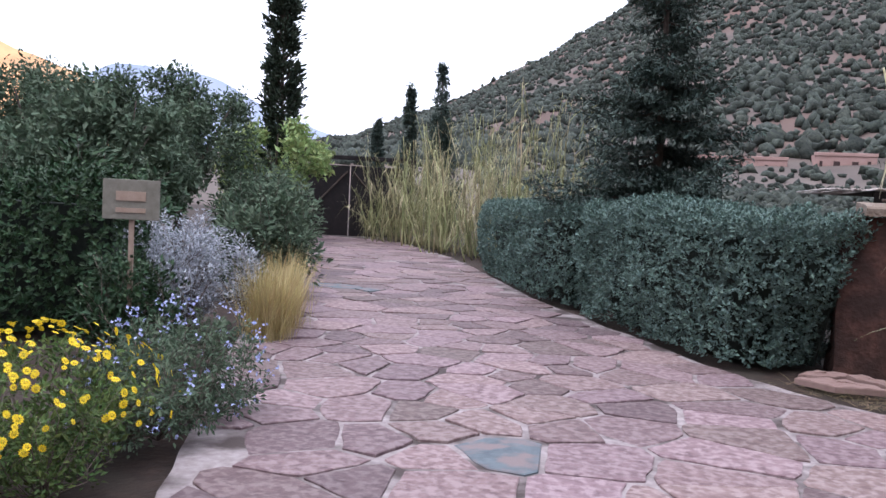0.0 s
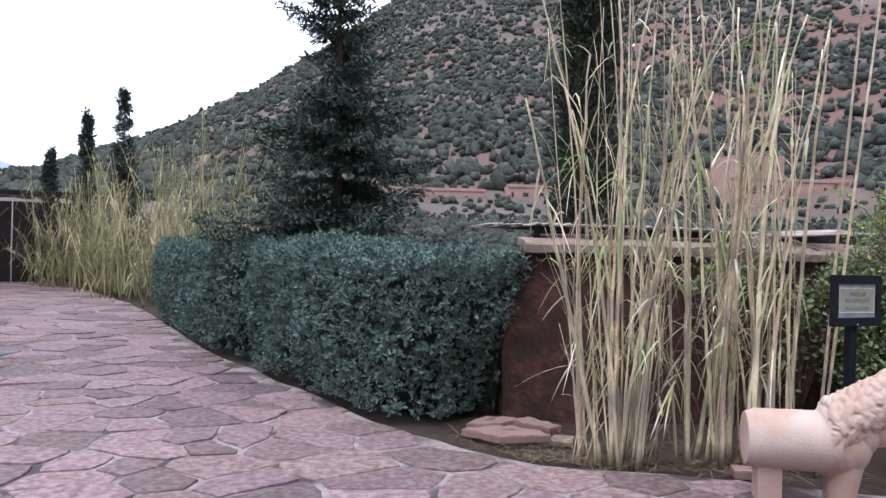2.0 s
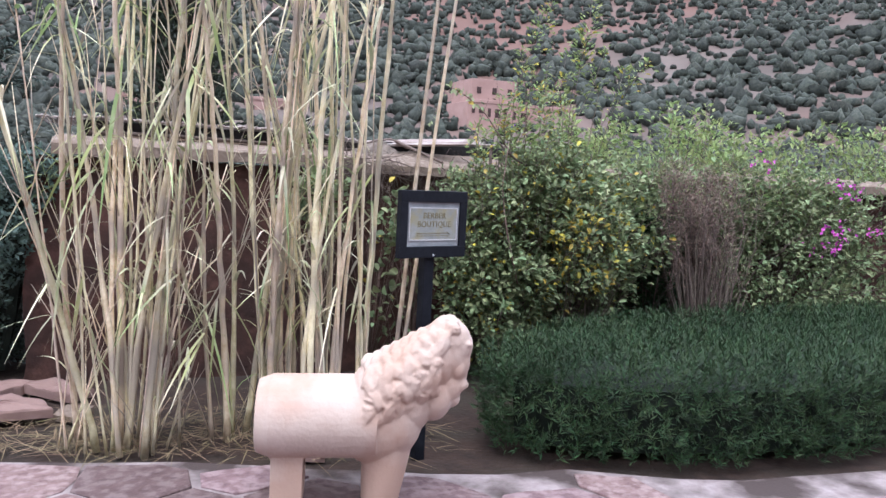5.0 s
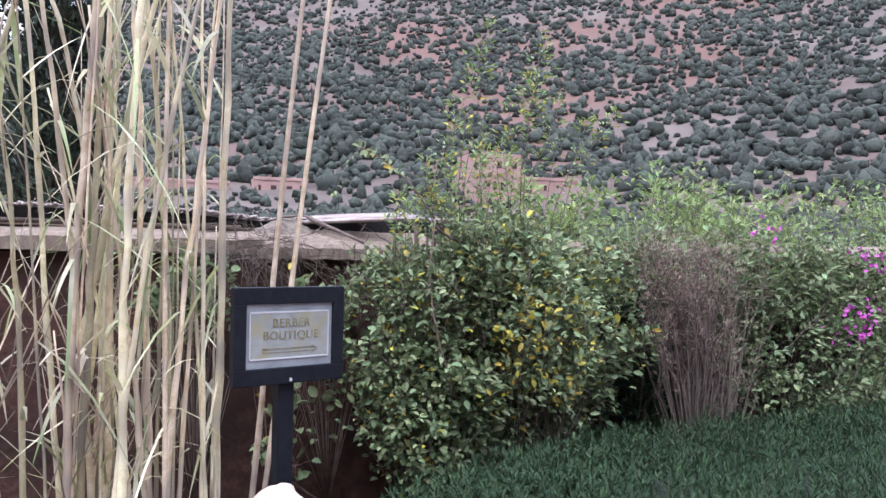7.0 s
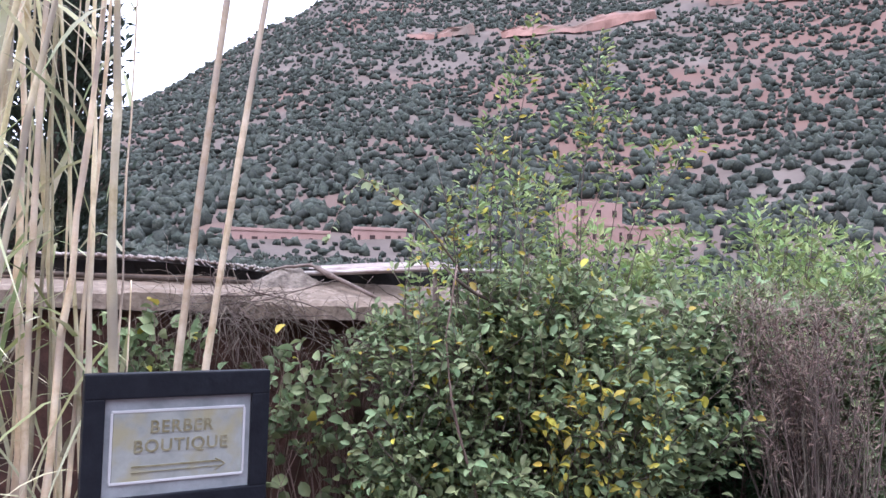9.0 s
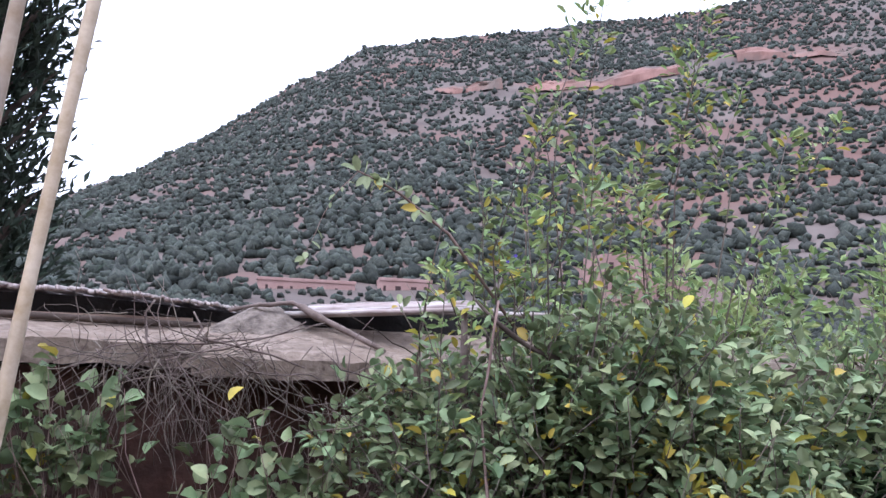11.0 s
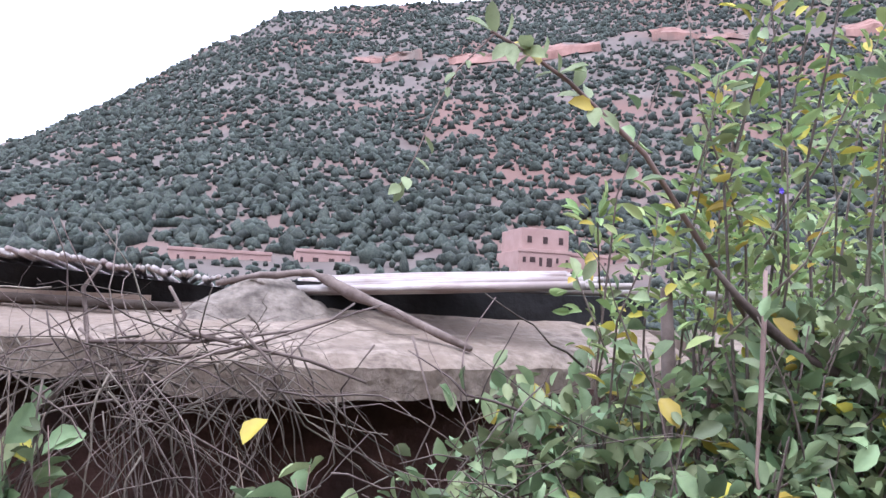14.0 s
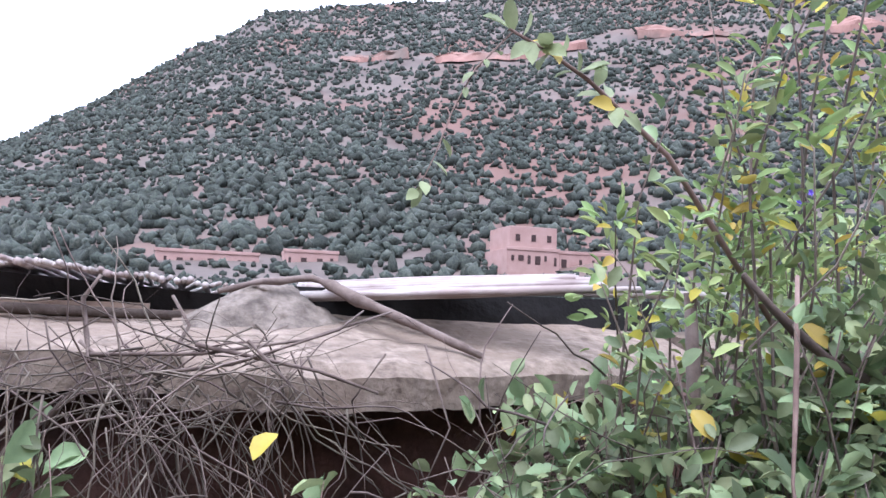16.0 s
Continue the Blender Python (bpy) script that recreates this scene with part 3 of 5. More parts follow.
def hedge(name, poly, height, density, L, W, leaf, core, label, per=7, sprig=.03, shoulder=.2, tuck=.14, depth=.16, wave=.08, seed=3.0, up=.5, zbase=.04, pull=None):
    """A clipped hedge: a core coloured shade-dark under a ragged skin of leaf sprigs, with rounded shoulders."""
    rng = np.random.RandomState(int(seed * 10))
    poly = soft_outline(poly)
    if sum(p[0] * q[1] - q[0] * p[1] for p, q in zip(poly, poly[1:] + poly[:1])) < 0:
        poly = poly[::-1]
    c = np.array(poly).mean(0)
    o = np.array((c[0], c[1], 0))
    h = root(name, label, "hedge", "", (c[0], c[1], 0))
    out = outline(poly, .12)
    tang = np.roll(out, -1, 0) - out
    seg = np.linalg.norm(tang, axis=1)
    nrm = unit(np.stack([tang[:, 1], -tang[:, 0]], 1))
    near = (nrm + np.roll(nrm, 1, 0) + np.roll(nrm, -1, 0)) / 3

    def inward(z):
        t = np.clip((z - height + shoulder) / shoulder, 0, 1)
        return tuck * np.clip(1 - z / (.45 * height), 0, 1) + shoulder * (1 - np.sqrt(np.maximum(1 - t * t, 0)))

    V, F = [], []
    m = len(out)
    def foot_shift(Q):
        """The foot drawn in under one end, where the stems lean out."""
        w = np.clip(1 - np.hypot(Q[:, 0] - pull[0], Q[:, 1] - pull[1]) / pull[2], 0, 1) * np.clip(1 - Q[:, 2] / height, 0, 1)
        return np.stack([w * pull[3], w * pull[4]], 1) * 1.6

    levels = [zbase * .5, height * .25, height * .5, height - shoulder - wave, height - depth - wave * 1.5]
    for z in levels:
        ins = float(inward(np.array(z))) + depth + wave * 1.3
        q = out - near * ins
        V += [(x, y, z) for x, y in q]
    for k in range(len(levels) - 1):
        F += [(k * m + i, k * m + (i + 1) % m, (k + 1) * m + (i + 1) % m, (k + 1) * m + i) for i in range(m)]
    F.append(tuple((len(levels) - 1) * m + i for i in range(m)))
    part("core", mesh_np("hedge_shade_core", np.array(V) - o, F, core), h, "inner mass coloured dark as the shade between leaves")
    if pull:
        V = np.array(V)
        V[:, :2] += foot_shift(V)
    # sides
    n_side = int(seg.sum() * height * density)
    a = rng.choice(m, n_side, p=seg / seg.sum())
    t = rng.rand(n_side, 1)
    xy = out[a] + tang[a] * t
    nn = nrm[a]
    z = zbase + (height - zbase) * rng.rand(n_side)
    P = np.column_stack([xy - nn * inward(z)[:, None], z])
    lift = np.clip((z - height + shoulder) / shoulder, 0, 1)
    N = np.column_stack([nn * (1 - .6 * lift)[:, None], .1 + .8 * lift])
    # top
    xs, ys = np.array(poly).T
    area = .5 * abs(np.sum(xs * np.roll(ys, -1) - np.roll(xs, -1) * ys))
    k = int(density * (xs.max() - xs.min()) * (ys.max() - ys.min()))
    x, y = rng.uniform(xs.min(), xs.max(), k), rng.uniform(ys.min(), ys.max(), k)
    ok = inside(poly, x, y)
    x, y = x[ok], y[ok]
    d = np.clip(edge_distance(poly, x, y), 0, shoulder)
    zt = height - shoulder + np.sqrt(np.maximum(shoulder ** 2 - (shoulder - d) ** 2, 0))
    P = np.concatenate([P, np.column_stack([x, y, zt])])
    N = unit(np.concatenate([N, np.tile((0, 0, 1.0), (len(x), 1))]))
    lump = wave * .7 * waves(P, .45, seed) + wave * .4 * waves(P, 1.7, seed + 1)
    deep = -depth * rng.rand(len(P)) ** 1.8 + .035 * (rng.rand(len(P)) < .08)
    P = P + N * (lump + deep)[:, None]
    if pull:
        P[:, :2] += foot_shift(P)
    A = unit(N * .8 + rng.normal(size=P.shape) * .38 + np.array((0, 0, up)))
    # leaves round each sprig's axis
    P, A, N = np.repeat(P, per, 0), np.repeat(A, per, 0), np.repeat(N, per, 0)
    s = np.tile(np.arange(per) / per, len(P) // per)[:, None]
    side = rng.normal(size=P.shape)
    side = unit(side - A * np.sum(side * A, 1, keepdims=True))
    D = unit(A * (.25 + .75 * s) + side * (.95 - .6 * s))
    U = unit(A + N * .4 + rng.normal(size=P.shape) * .25)
    sc = rng.uniform(.65, 1.3, len(P)) * (1.1 - .35 * s[:, 0])
    P = P + A * sprig * (s - .5) * 2
    P[:, 2] = np.maximum(P[:, 2], .015)
    V, F = leaves(P - o, D, U, L * sc, W * sc, .15)
    part("foliage", mesh_np("hedge_foliage", V, F, leaf), h)
    return h


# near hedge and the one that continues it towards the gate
hedge("clipped_hedge", [(0.02, 6.04), (-0.95, 7.9), (-1.75, 9.3), (-0.45, 9.9), (0.35, 8.5), (1.62, 6.60)], 1.44, 520, .042, .022, M["hedge_leaf"], M["hedge_shade_core"],
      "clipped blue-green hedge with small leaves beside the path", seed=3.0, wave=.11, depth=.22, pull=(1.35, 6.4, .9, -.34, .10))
hedge("clipped_hedge", [(-1.95, 9.55), (-3.2, 12.2), (-4.5, 15.4), (-3.5, 15.9), (-2.2, 12.7), (-0.95, 10.1)], 1.42, 260, .05, .028, M["hedge_leaf"], M["hedge_shade_core"],
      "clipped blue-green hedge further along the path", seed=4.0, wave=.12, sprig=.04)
hedge("box_hedge", [(3.28, 4.66), (4.0, 4.22), (5.2, 4.06), (8.0, 4.5), (8.0, 6.0), (5.3, 5.72), (4.2, 5.45), (3.40, 5.05)], 0.52, 640, .044, .0068, M["box_leaf"], M["hedge_shade_core"],
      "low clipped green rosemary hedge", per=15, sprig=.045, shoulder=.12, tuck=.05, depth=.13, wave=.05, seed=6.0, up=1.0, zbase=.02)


def blades(P, D, L, W, droop, k=5):
    """Long drooping blades, as bent strips folded along the middle."""
    n = len(P)
    P, D = np.asarray(P, float), unit(np.asarray(D, float))
    L = np.broadcast_to(np.asarray(L, float), (n,))[:, None]
    W = np.broadcast_to(np.asarray(W, float), (n,))[:, None]
    droop = np.broadcast_to(np.asarray(droop, float), (n,))[:, None]
    S = unit(np.cross(D, np.array((0.05, 0.02, 1.0))))
    rows = []
    for i in range(k):
        s = i / (k - 1)
        c = P + D * L * s + np.array((0, 0, -1.0)) * droop * L * s * s
        w = W * (1 - s) ** .6 * (.6 + 1.6 * s * (1 - s)) if i < k - 1 else W * .04
        rows.append(c + S * w * .5)
        rows.append(c - S * w * .5)
    V = np.stack(rows, 1).reshape(-1, 3)
    f = np.array([(2 * i, 2 * i + 1, 2 * i + 3, 2 * i + 2) for i in range(k - 1)])
    F = (np.arange(n)[:, None, None] * (2 * k) + f[None]).reshape(-1, 4)
    return V, F


def cane_points(base, height, lean, bend, k=7):
    pts = []
    for i in range(k):
        s = i / (k - 1)
        pts.append((base[0] + lean[0] * s + bend[0] * s * s, base[1] + lean[1] * s + bend[1] * s * s, base[2] + height * s - .35 * (bend[0] ** 2 + bend[1] ** 2) * s ** 3))
    return np.array(pts)


def reed_clump(name, bases, hmin, hmax, label, seed, separate=True, rad=.0122, leafy=8, lean=.5, group="reed clumps", xmax=99.0, wide=1.0, leaf="cane_leaf", stalk="cane", fan=.35):
    rng = np.random.RandomState(seed)
    bases = np.array(bases)
    c = bases.mean(0)
    r = root(name, label, "reeds", group, (c[0], c[1], 0))
    o = np.array((c[0], c[1], 0))
    P, D, L, W, G = [], [], [], [], []
    thin = Pile()
    for b in bases:
        h = rng.uniform(hmin, hmax) * (1 if rng.rand() < .75 else rng.uniform(.4, .8))
        away = (b - c)
        le = away * fan + rng.normal(size=2) * lean * .45
        be = rng.normal(size=2) * lean * .5
        pts = cane_points((b[0], b[1], -.02), h, le, be)
        pts[:, 0] = np.minimum(pts[:, 0], xmax)
        rr = rad * rng.choice((.4, .5, .65, .85, 1.1, 1.4))
        radii = np.linspace(rr, rr * .35, len(pts))
        # fine steps with swollen joints
        dense, dr = [], []
        for i in range(len(pts) - 1):
            for s in (0, .33, .66):
                dense.append(pts[i] * (1 - s) + pts[i + 1] * s + rng.normal(size=3) * rr * .25)
                dr.append((radii[i] * (1 - s) + radii[i + 1] * s) * (1.22 if s == 0 else 1.0))
        dense.append(pts[-1])
        dr.append(radii[-1])
        vf = tube(np.array(dense) - o, dr, 6 if separate else 4)
        if separate:
            part("cane", mesh_np("cane", *vf, M["cane"], True), r)
        else:
            thin.add(*vf)
        for i in range(leafy):
            s = rng.uniform(.22, 1.0)
            q = s * (len(pts) - 1)
            i0 = min(int(q), len(pts) - 2)
            p = pts[i0] + (pts[i0 + 1] - pts[i0]) * (q - i0)
            a = rng.uniform(0, 2 * np.pi)
            if p[0] > xmax - .25 and math.cos(a) > 0:
                a += math.pi
            P.append(p)
            D.append((math.cos(a) * .6, math.sin(a) * .6, rng.uniform(.2, 1.0) if rng.rand() < .5 else rng.uniform(-1.2, .1)))
            L.append(rng.uniform(.15, .42) * wide ** .5)
            W.append(rng.uniform(.008, .024) * wide)
            G.append(rng.uniform(.15, .9))
        # dry side shoots near the foot
        if rng.rand() < .8:
            for _ in range(5):
                s = rng.uniform(.05, .99)
                p = cane_points((b[0], b[1], 0), h, le, be)[int(s * 6)]
                a = rng.uniform(0, 2 * np.pi)
                if p[0] > xmax - .3:
                    continue
                vf = tube(np.array([p, p + np.array((math.cos(a) * .08, math.sin(a) * .08, .2)), p + np.array((math.cos(a) * .2, math.sin(a) * .2, rng.uniform(.3, .55)))]) - o, [.003, .0025, .001], 4)
                thin.add(*vf)
    if thin.n:
        tagged(part("shoot_growth" if separate else "cane_growth", thin.mesh("reed_shoots", M[stalk], True), r), kind="stuff")
    V, F = blades(np.array(P) - o, D, L, W, G)
    tagged(part("foliage", mesh_np("reed_blades", V, F, M[leaf]), r), kind="stuff")
    return r


rng0 = np.random.RandomState(2)
def scatter(n, cx, cy, sx, sy):
    return [(cx + rng0.normal() * sx, cy + rng0.normal() * sy) for _ in range(n)]


reed_clump("reed_clump", scatter(30, 1.66, 5.20, .13, .09), 2.4, 3.9, "tall dry straw-coloured reed clump at the path's edge", 21, leafy=10, xmax=2.7, lean=.42, wide=1.25, fan=.6)
reed_clump("reed_clump", scatter(21, 2.33, 5.22, .12, .08), 2.4, 3.7, "tall dry straw-coloured reed clump behind the lion", 22, leafy=10, xmax=2.75, lean=.38, wide=1.25, fan=.6)
reed_clump("reed_clump", scatter(14, 2.66, 5.22, .10, .07), 2.2, 3.5, "thin group of dry reeds beside the sign", 23, leafy=9, xmax=2.78, lean=.34, wide=1.2, fan=.6)


def pale_canes():
    r = root("reed_clump", "few thick pale canes rising behind the sign", "reeds", "reed clumps", (2.85, 4.97, 0))
    for x0, dx, y0, h, w in ((-.01, .085, 0, 3.3, .0115), (.014, .118, .01, 3.5, .0105), (-.25, -.01, .08, 3.0, .010)):
        k = np.arange(14) / 13
        pts = np.stack([x0 + dx * h * k + .004 * np.sin(k * 9), y0 + .04 * k * k, h * k - .02], 1)
        part("cane", mesh_np("cane", *tube(pts, np.linspace(w, w * .6, 14) * (1 + .12 * (np.arange(14) % 2)), 8), M["cane"], True), r)


pale_canes()
# leaning loose canes at the foot
reed_clump("reed_clump", [(1.30, 5.25), (1.38, 5.2), (1.34, 5.32), (1.42, 5.3)], 1.4, 2.3, "few thin leaning dry reeds by the stone slab", 24, leafy=2, lean=.5, rad=.007)


def far_reeds():
    rng = np.random.RandomState(31)
    for k in range(8):
        t = k / 7
        cx, cy = -3.3 + (-9.6 + 3.3) * t, 17.4 + (24.6 - 17.4) * t
        bs = [(cx + rng.normal() * .5, cy + rng.normal() * .45) for _ in range(44)]
        reed_clump("reed_clump", bs, 1.5, 4.3 - .9 * t, "tall straw-coloured reeds lining the path near the gate", 40 + k, separate=False, rad=.015, leafy=20, lean=.6, wide=1.5, group="far reed clumps", leaf="reed_green", stalk="reed_green")


far_reeds()


def cypress_tree(x, y, height, rad, n, leaf, label, name="cypress_tree", seed=1, power=.6, droop=-.2, L=.16, base=0.3, per=45):
    """A narrow conifer: trunk, limbs and many small sprays with gaps between."""
    rng = np.random.RandomState(seed)
    r = root(name, label, "tree", "", (x, y, 0))
    part("trunk", mesh_np("trunk", *tube([(0, 0, -.05), (.03, .02, height * .4), (0, 0, height * .97)], [rad * .05 + .04, rad * .035 + .02, .012], 8), M["bark"], True), r)
    P, D, U = [], [], []
    limbs = Pile()
    m = int(n / per)
    for i in range(m):
        s = base / height + (1 - base / height) * rng.rand() ** .9
        a = rng.uniform(0, 2 * np.pi)
        w = rad * (1 - s) ** power * rng.uniform(.6, 1.18) + .05
        z = s * height
        tip = np.array((math.cos(a) * w, math.sin(a) * w, z - droop * w * -1))
        root_p = np.array((0, 0, z + droop * w * .2))
        tip[2] = z - droop * w
        if w > .3:
            limbs.add(*tube([root_p, (root_p + tip) / 2 + np.array((0, 0, .05 * w)), tip], [.02, .014, .005], 4))
        for k in range(per):
            q = rng.uniform(.25, 1.0) ** .6
            p = root_p + (tip - root_p) * q + rng.normal(size=3) * (.05 + .13 * w * .6) * np.array((1, 1, .55 if per > 100 else 1))
            P.append(p)
            D.append((tip - root_p) / (w + .01) * .7 + rng.normal(size=3) * .5 + np.array((0, 0, .25 - droop * -.3)))
            U.append(rng.normal(size=3) + np.array((0, 0, .6)))
    sc = rng.uniform(.6, 1.4, len(P))
    V, F = leaves(np.array(P), np.array(D), np.array(U), L * sc, L * .33 * sc, .2)
    if limbs.n:
        tagged(part("branchwork", limbs.mesh("branchwork", M["bark"]), r), kind="stuff")
    part("crown", mesh_np("crown", V, F, leaf), r)
    return r


cypress_tree(1.98, 7.8, 7.5, .30, 36000, M["cypress"], "dark slender cypress behind the garden wall", seed=3, power=.45, droop=-.9, L=.065, base=1.0)


def spreading_fir(x, y, height, reach, seed, label):
    """A fir with tiers of near-level limbs, side twigs on each and needles along the twigs."""
    rng = np.random.RandomState(seed)
    r = root("fir_tree", label, "tree", "", (x, y, 0))
    part("trunk", mesh_np("trunk", *tube([(0, 0, -.05), (.03, .02, height * .45), (0, 0, height)], [.11, .06, .012], 8), M["bark"], True), r)
    P, D, U = [], [], []
    twigs = Pile()
    z = .7
    while z < height - .15:
        for _ in range(rng.randint(4, 7)):
            a = rng.uniform(0, 2 * np.pi)
            f = 1 - z / height
            w = reach * min(1, f ** .8 * 1.35) * rng.uniform(.5, 1.12) + .08
            k = np.linspace(0, 1, 7)[:, None]
            way = np.array((math.cos(a), math.sin(a), 0))
            pts = np.array((0, 0, z + rng.uniform(-.08, .08))) + way * w * k + np.array((0, 0, 1.0)) * (w * (-.30 * k + .34 * k ** 2.5) + .25 * w * (f < .3) * k)
            if w > .7:
                part("limb", mesh_np("limb", *tube(pts, np.linspace(.02, .004, 7), 5), M["bark"], True), r)
            else:
                twigs.add(*tube(pts, np.linspace(.013, .003, 7), 4))
            n = max(4, int(w / .055))
            for i in range(n):
                t = (i + .6) / n
                q = np.array([np.interp(t, k[:, 0], pts[:, c]) for c in range(3)])
                for sgn in (-1, 1):
                    ln = (.10 + .26 * w * (1.05 - t)) * rng.uniform(.6, 1.2)
                    d = unit(way * .75 + sgn * np.array((-way[1], way[0], 0)) * .8 + np.array((0, 0, rng.uniform(-.35, .12))))
                    m = max(4, int(ln / .022))
                    e = np.linspace(0, 1, m)[:, None]
                    P.append(q + d * ln * e + np.array((0, 0, -.12)) * ln * e ** 2)
                    D.append(d * .7 + rng.normal(size=(m, 3)) * .55)
                    U.append(rng.normal(size=(m, 3)) * .5 + np.array((0, 0, 1.0)))
        z += .15 + .07 * rng.rand()
    P, D, U = np.concatenate(P), np.concatenate(D), np.concatenate(U)
    sc = rng.uniform(.7, 1.3, len(P))
    V, F = leaves(P, D, U, .10 * sc, .026 * sc, .1)
    if twigs.n:
        tagged(part("branchwork", twigs.mesh("branchwork", M["bark"]), r), kind="stuff")
    part("crown", mesh_np("crown", V, F, M["fir"]), r)
    return r


spreading_fir(-0.75, 10.9, 5.9, 1.6, 4, "dark fir tree with spreading limbs behind the hedge")
cypress_tree(-12.6, 22.0, 9.5, .55, 14000, M["cypress"], "tall dark cypress beside the path", seed=5, power=.35, droop=-.9, L=.2, base=.4)
for x, y, h, rd, sd in ((-9.0, 27.5, 6.4, .7, 6), (-10.2, 27.5, 5.6, .4, 7), (-8.4, 26.0, 4.2, .9, 8), (-12.6, 30.5, 4.6, .5, 9)):
    cypress_tree(x, y, h, rd, 7000, M["fir"], "small dark conifer behind the reeds", "fir_tree", seed=sd, power=1.0, droop=-.25, L=.13)


def leafy_tree(x, y, height, crown_r, n, leaf, label, seed, L=.16, name="broadleaf_tree", category="tree", zc=.62):
    rng = np.random.RandomState(seed)
    r = root(name, label, category, "", (x, y, 0))
    tr = Pile()
    tips = []
    fork = height * .3
    part("trunk", mesh_np("trunk", *tube([(0, 0, -.05), (.05, .03, fork * .5), (0, .05, fork)], [height * .032, height * .026, height * .02], 8), M["bark"], True), r)
    for k in range(9):
        a = rng.uniform(0, 2 * np.pi)
        tip = np.array((math.cos(a) * crown_r * rng.uniform(.3, .8), math.sin(a) * crown_r * rng.uniform(.3, .8), height * rng.uniform(.5, .92)))
        part("limb", mesh_np("limb", *tube([(0, .05, fork * .9), tip * .5 + np.array((0, 0, fork * .45)), tip], [height * .013, height * .008, height * .003], 5), M["bark"], True), r)
        tips.append(tip)
    cl = []
    for k in range(46):
        t = tips[rng.randint(len(tips))]
        d = rng.normal(size=3)
        p = np.array((0, 0, height * zc)) + unit(d) * np.array((crown_r, crown_r, height * (1 - zc))) * rng.uniform(.35, 1) ** .6
        cl.append((p, crown_r * rng.uniform(.16, .34)))
    per = n // len(cl)
    P = np.concatenate([p + unit(rng.normal(size=(per, 3))) * w * rng.uniform(.3, 1.05, (per, 1)) for p, w in cl])
    D = rng.normal(size=P.shape) + np.array((0, 0, .2))
    U = rng.normal(size=P.shape) + np.array((0, 0, .9))
    sc = rng.uniform(.6, 1.4, len(P))
    V, F = leaves(P, D, U, L * sc, L * .45 * sc, .15)
    part("crown", mesh_np("crown", V, F, leaf), r)
    return r


cypress_tree(-15.2, 14.6, 3.9, .42, 4000, M["tree_leaf"], "grey-green young conifer in the garden", "fir_tree", seed=12, power=.8, droop=-.3, L=.16)
for x, y, h, cr, sd, lb in ((-11.0, 12.5, 3.4, 1.8, 51, "rounded grey-green olive tree"), (-13.8, 13.5, 3.9, 2.1, 52, "dense green garden tree"), (-17.5, 15.5, 3.3, 2.2, 53, "dense green garden tree"),
                            (-12.5, 16.5, 4.2, 1.8, 54, "rounded grey-green olive tree"), (-9.3, 9.5, 2.6, 1.6, 55, "bushy green garden tree")):
    leafy_tree(x, y, h, cr, 19000, M["tree_leaf"], lb + " beyond the flower bed", sd, .12)
leafy_tree(-12.2, 21.0, 3.6, 1.7, 7000, M["light_leaf"], "yellow-green tree overhanging the gate", 56, .2)


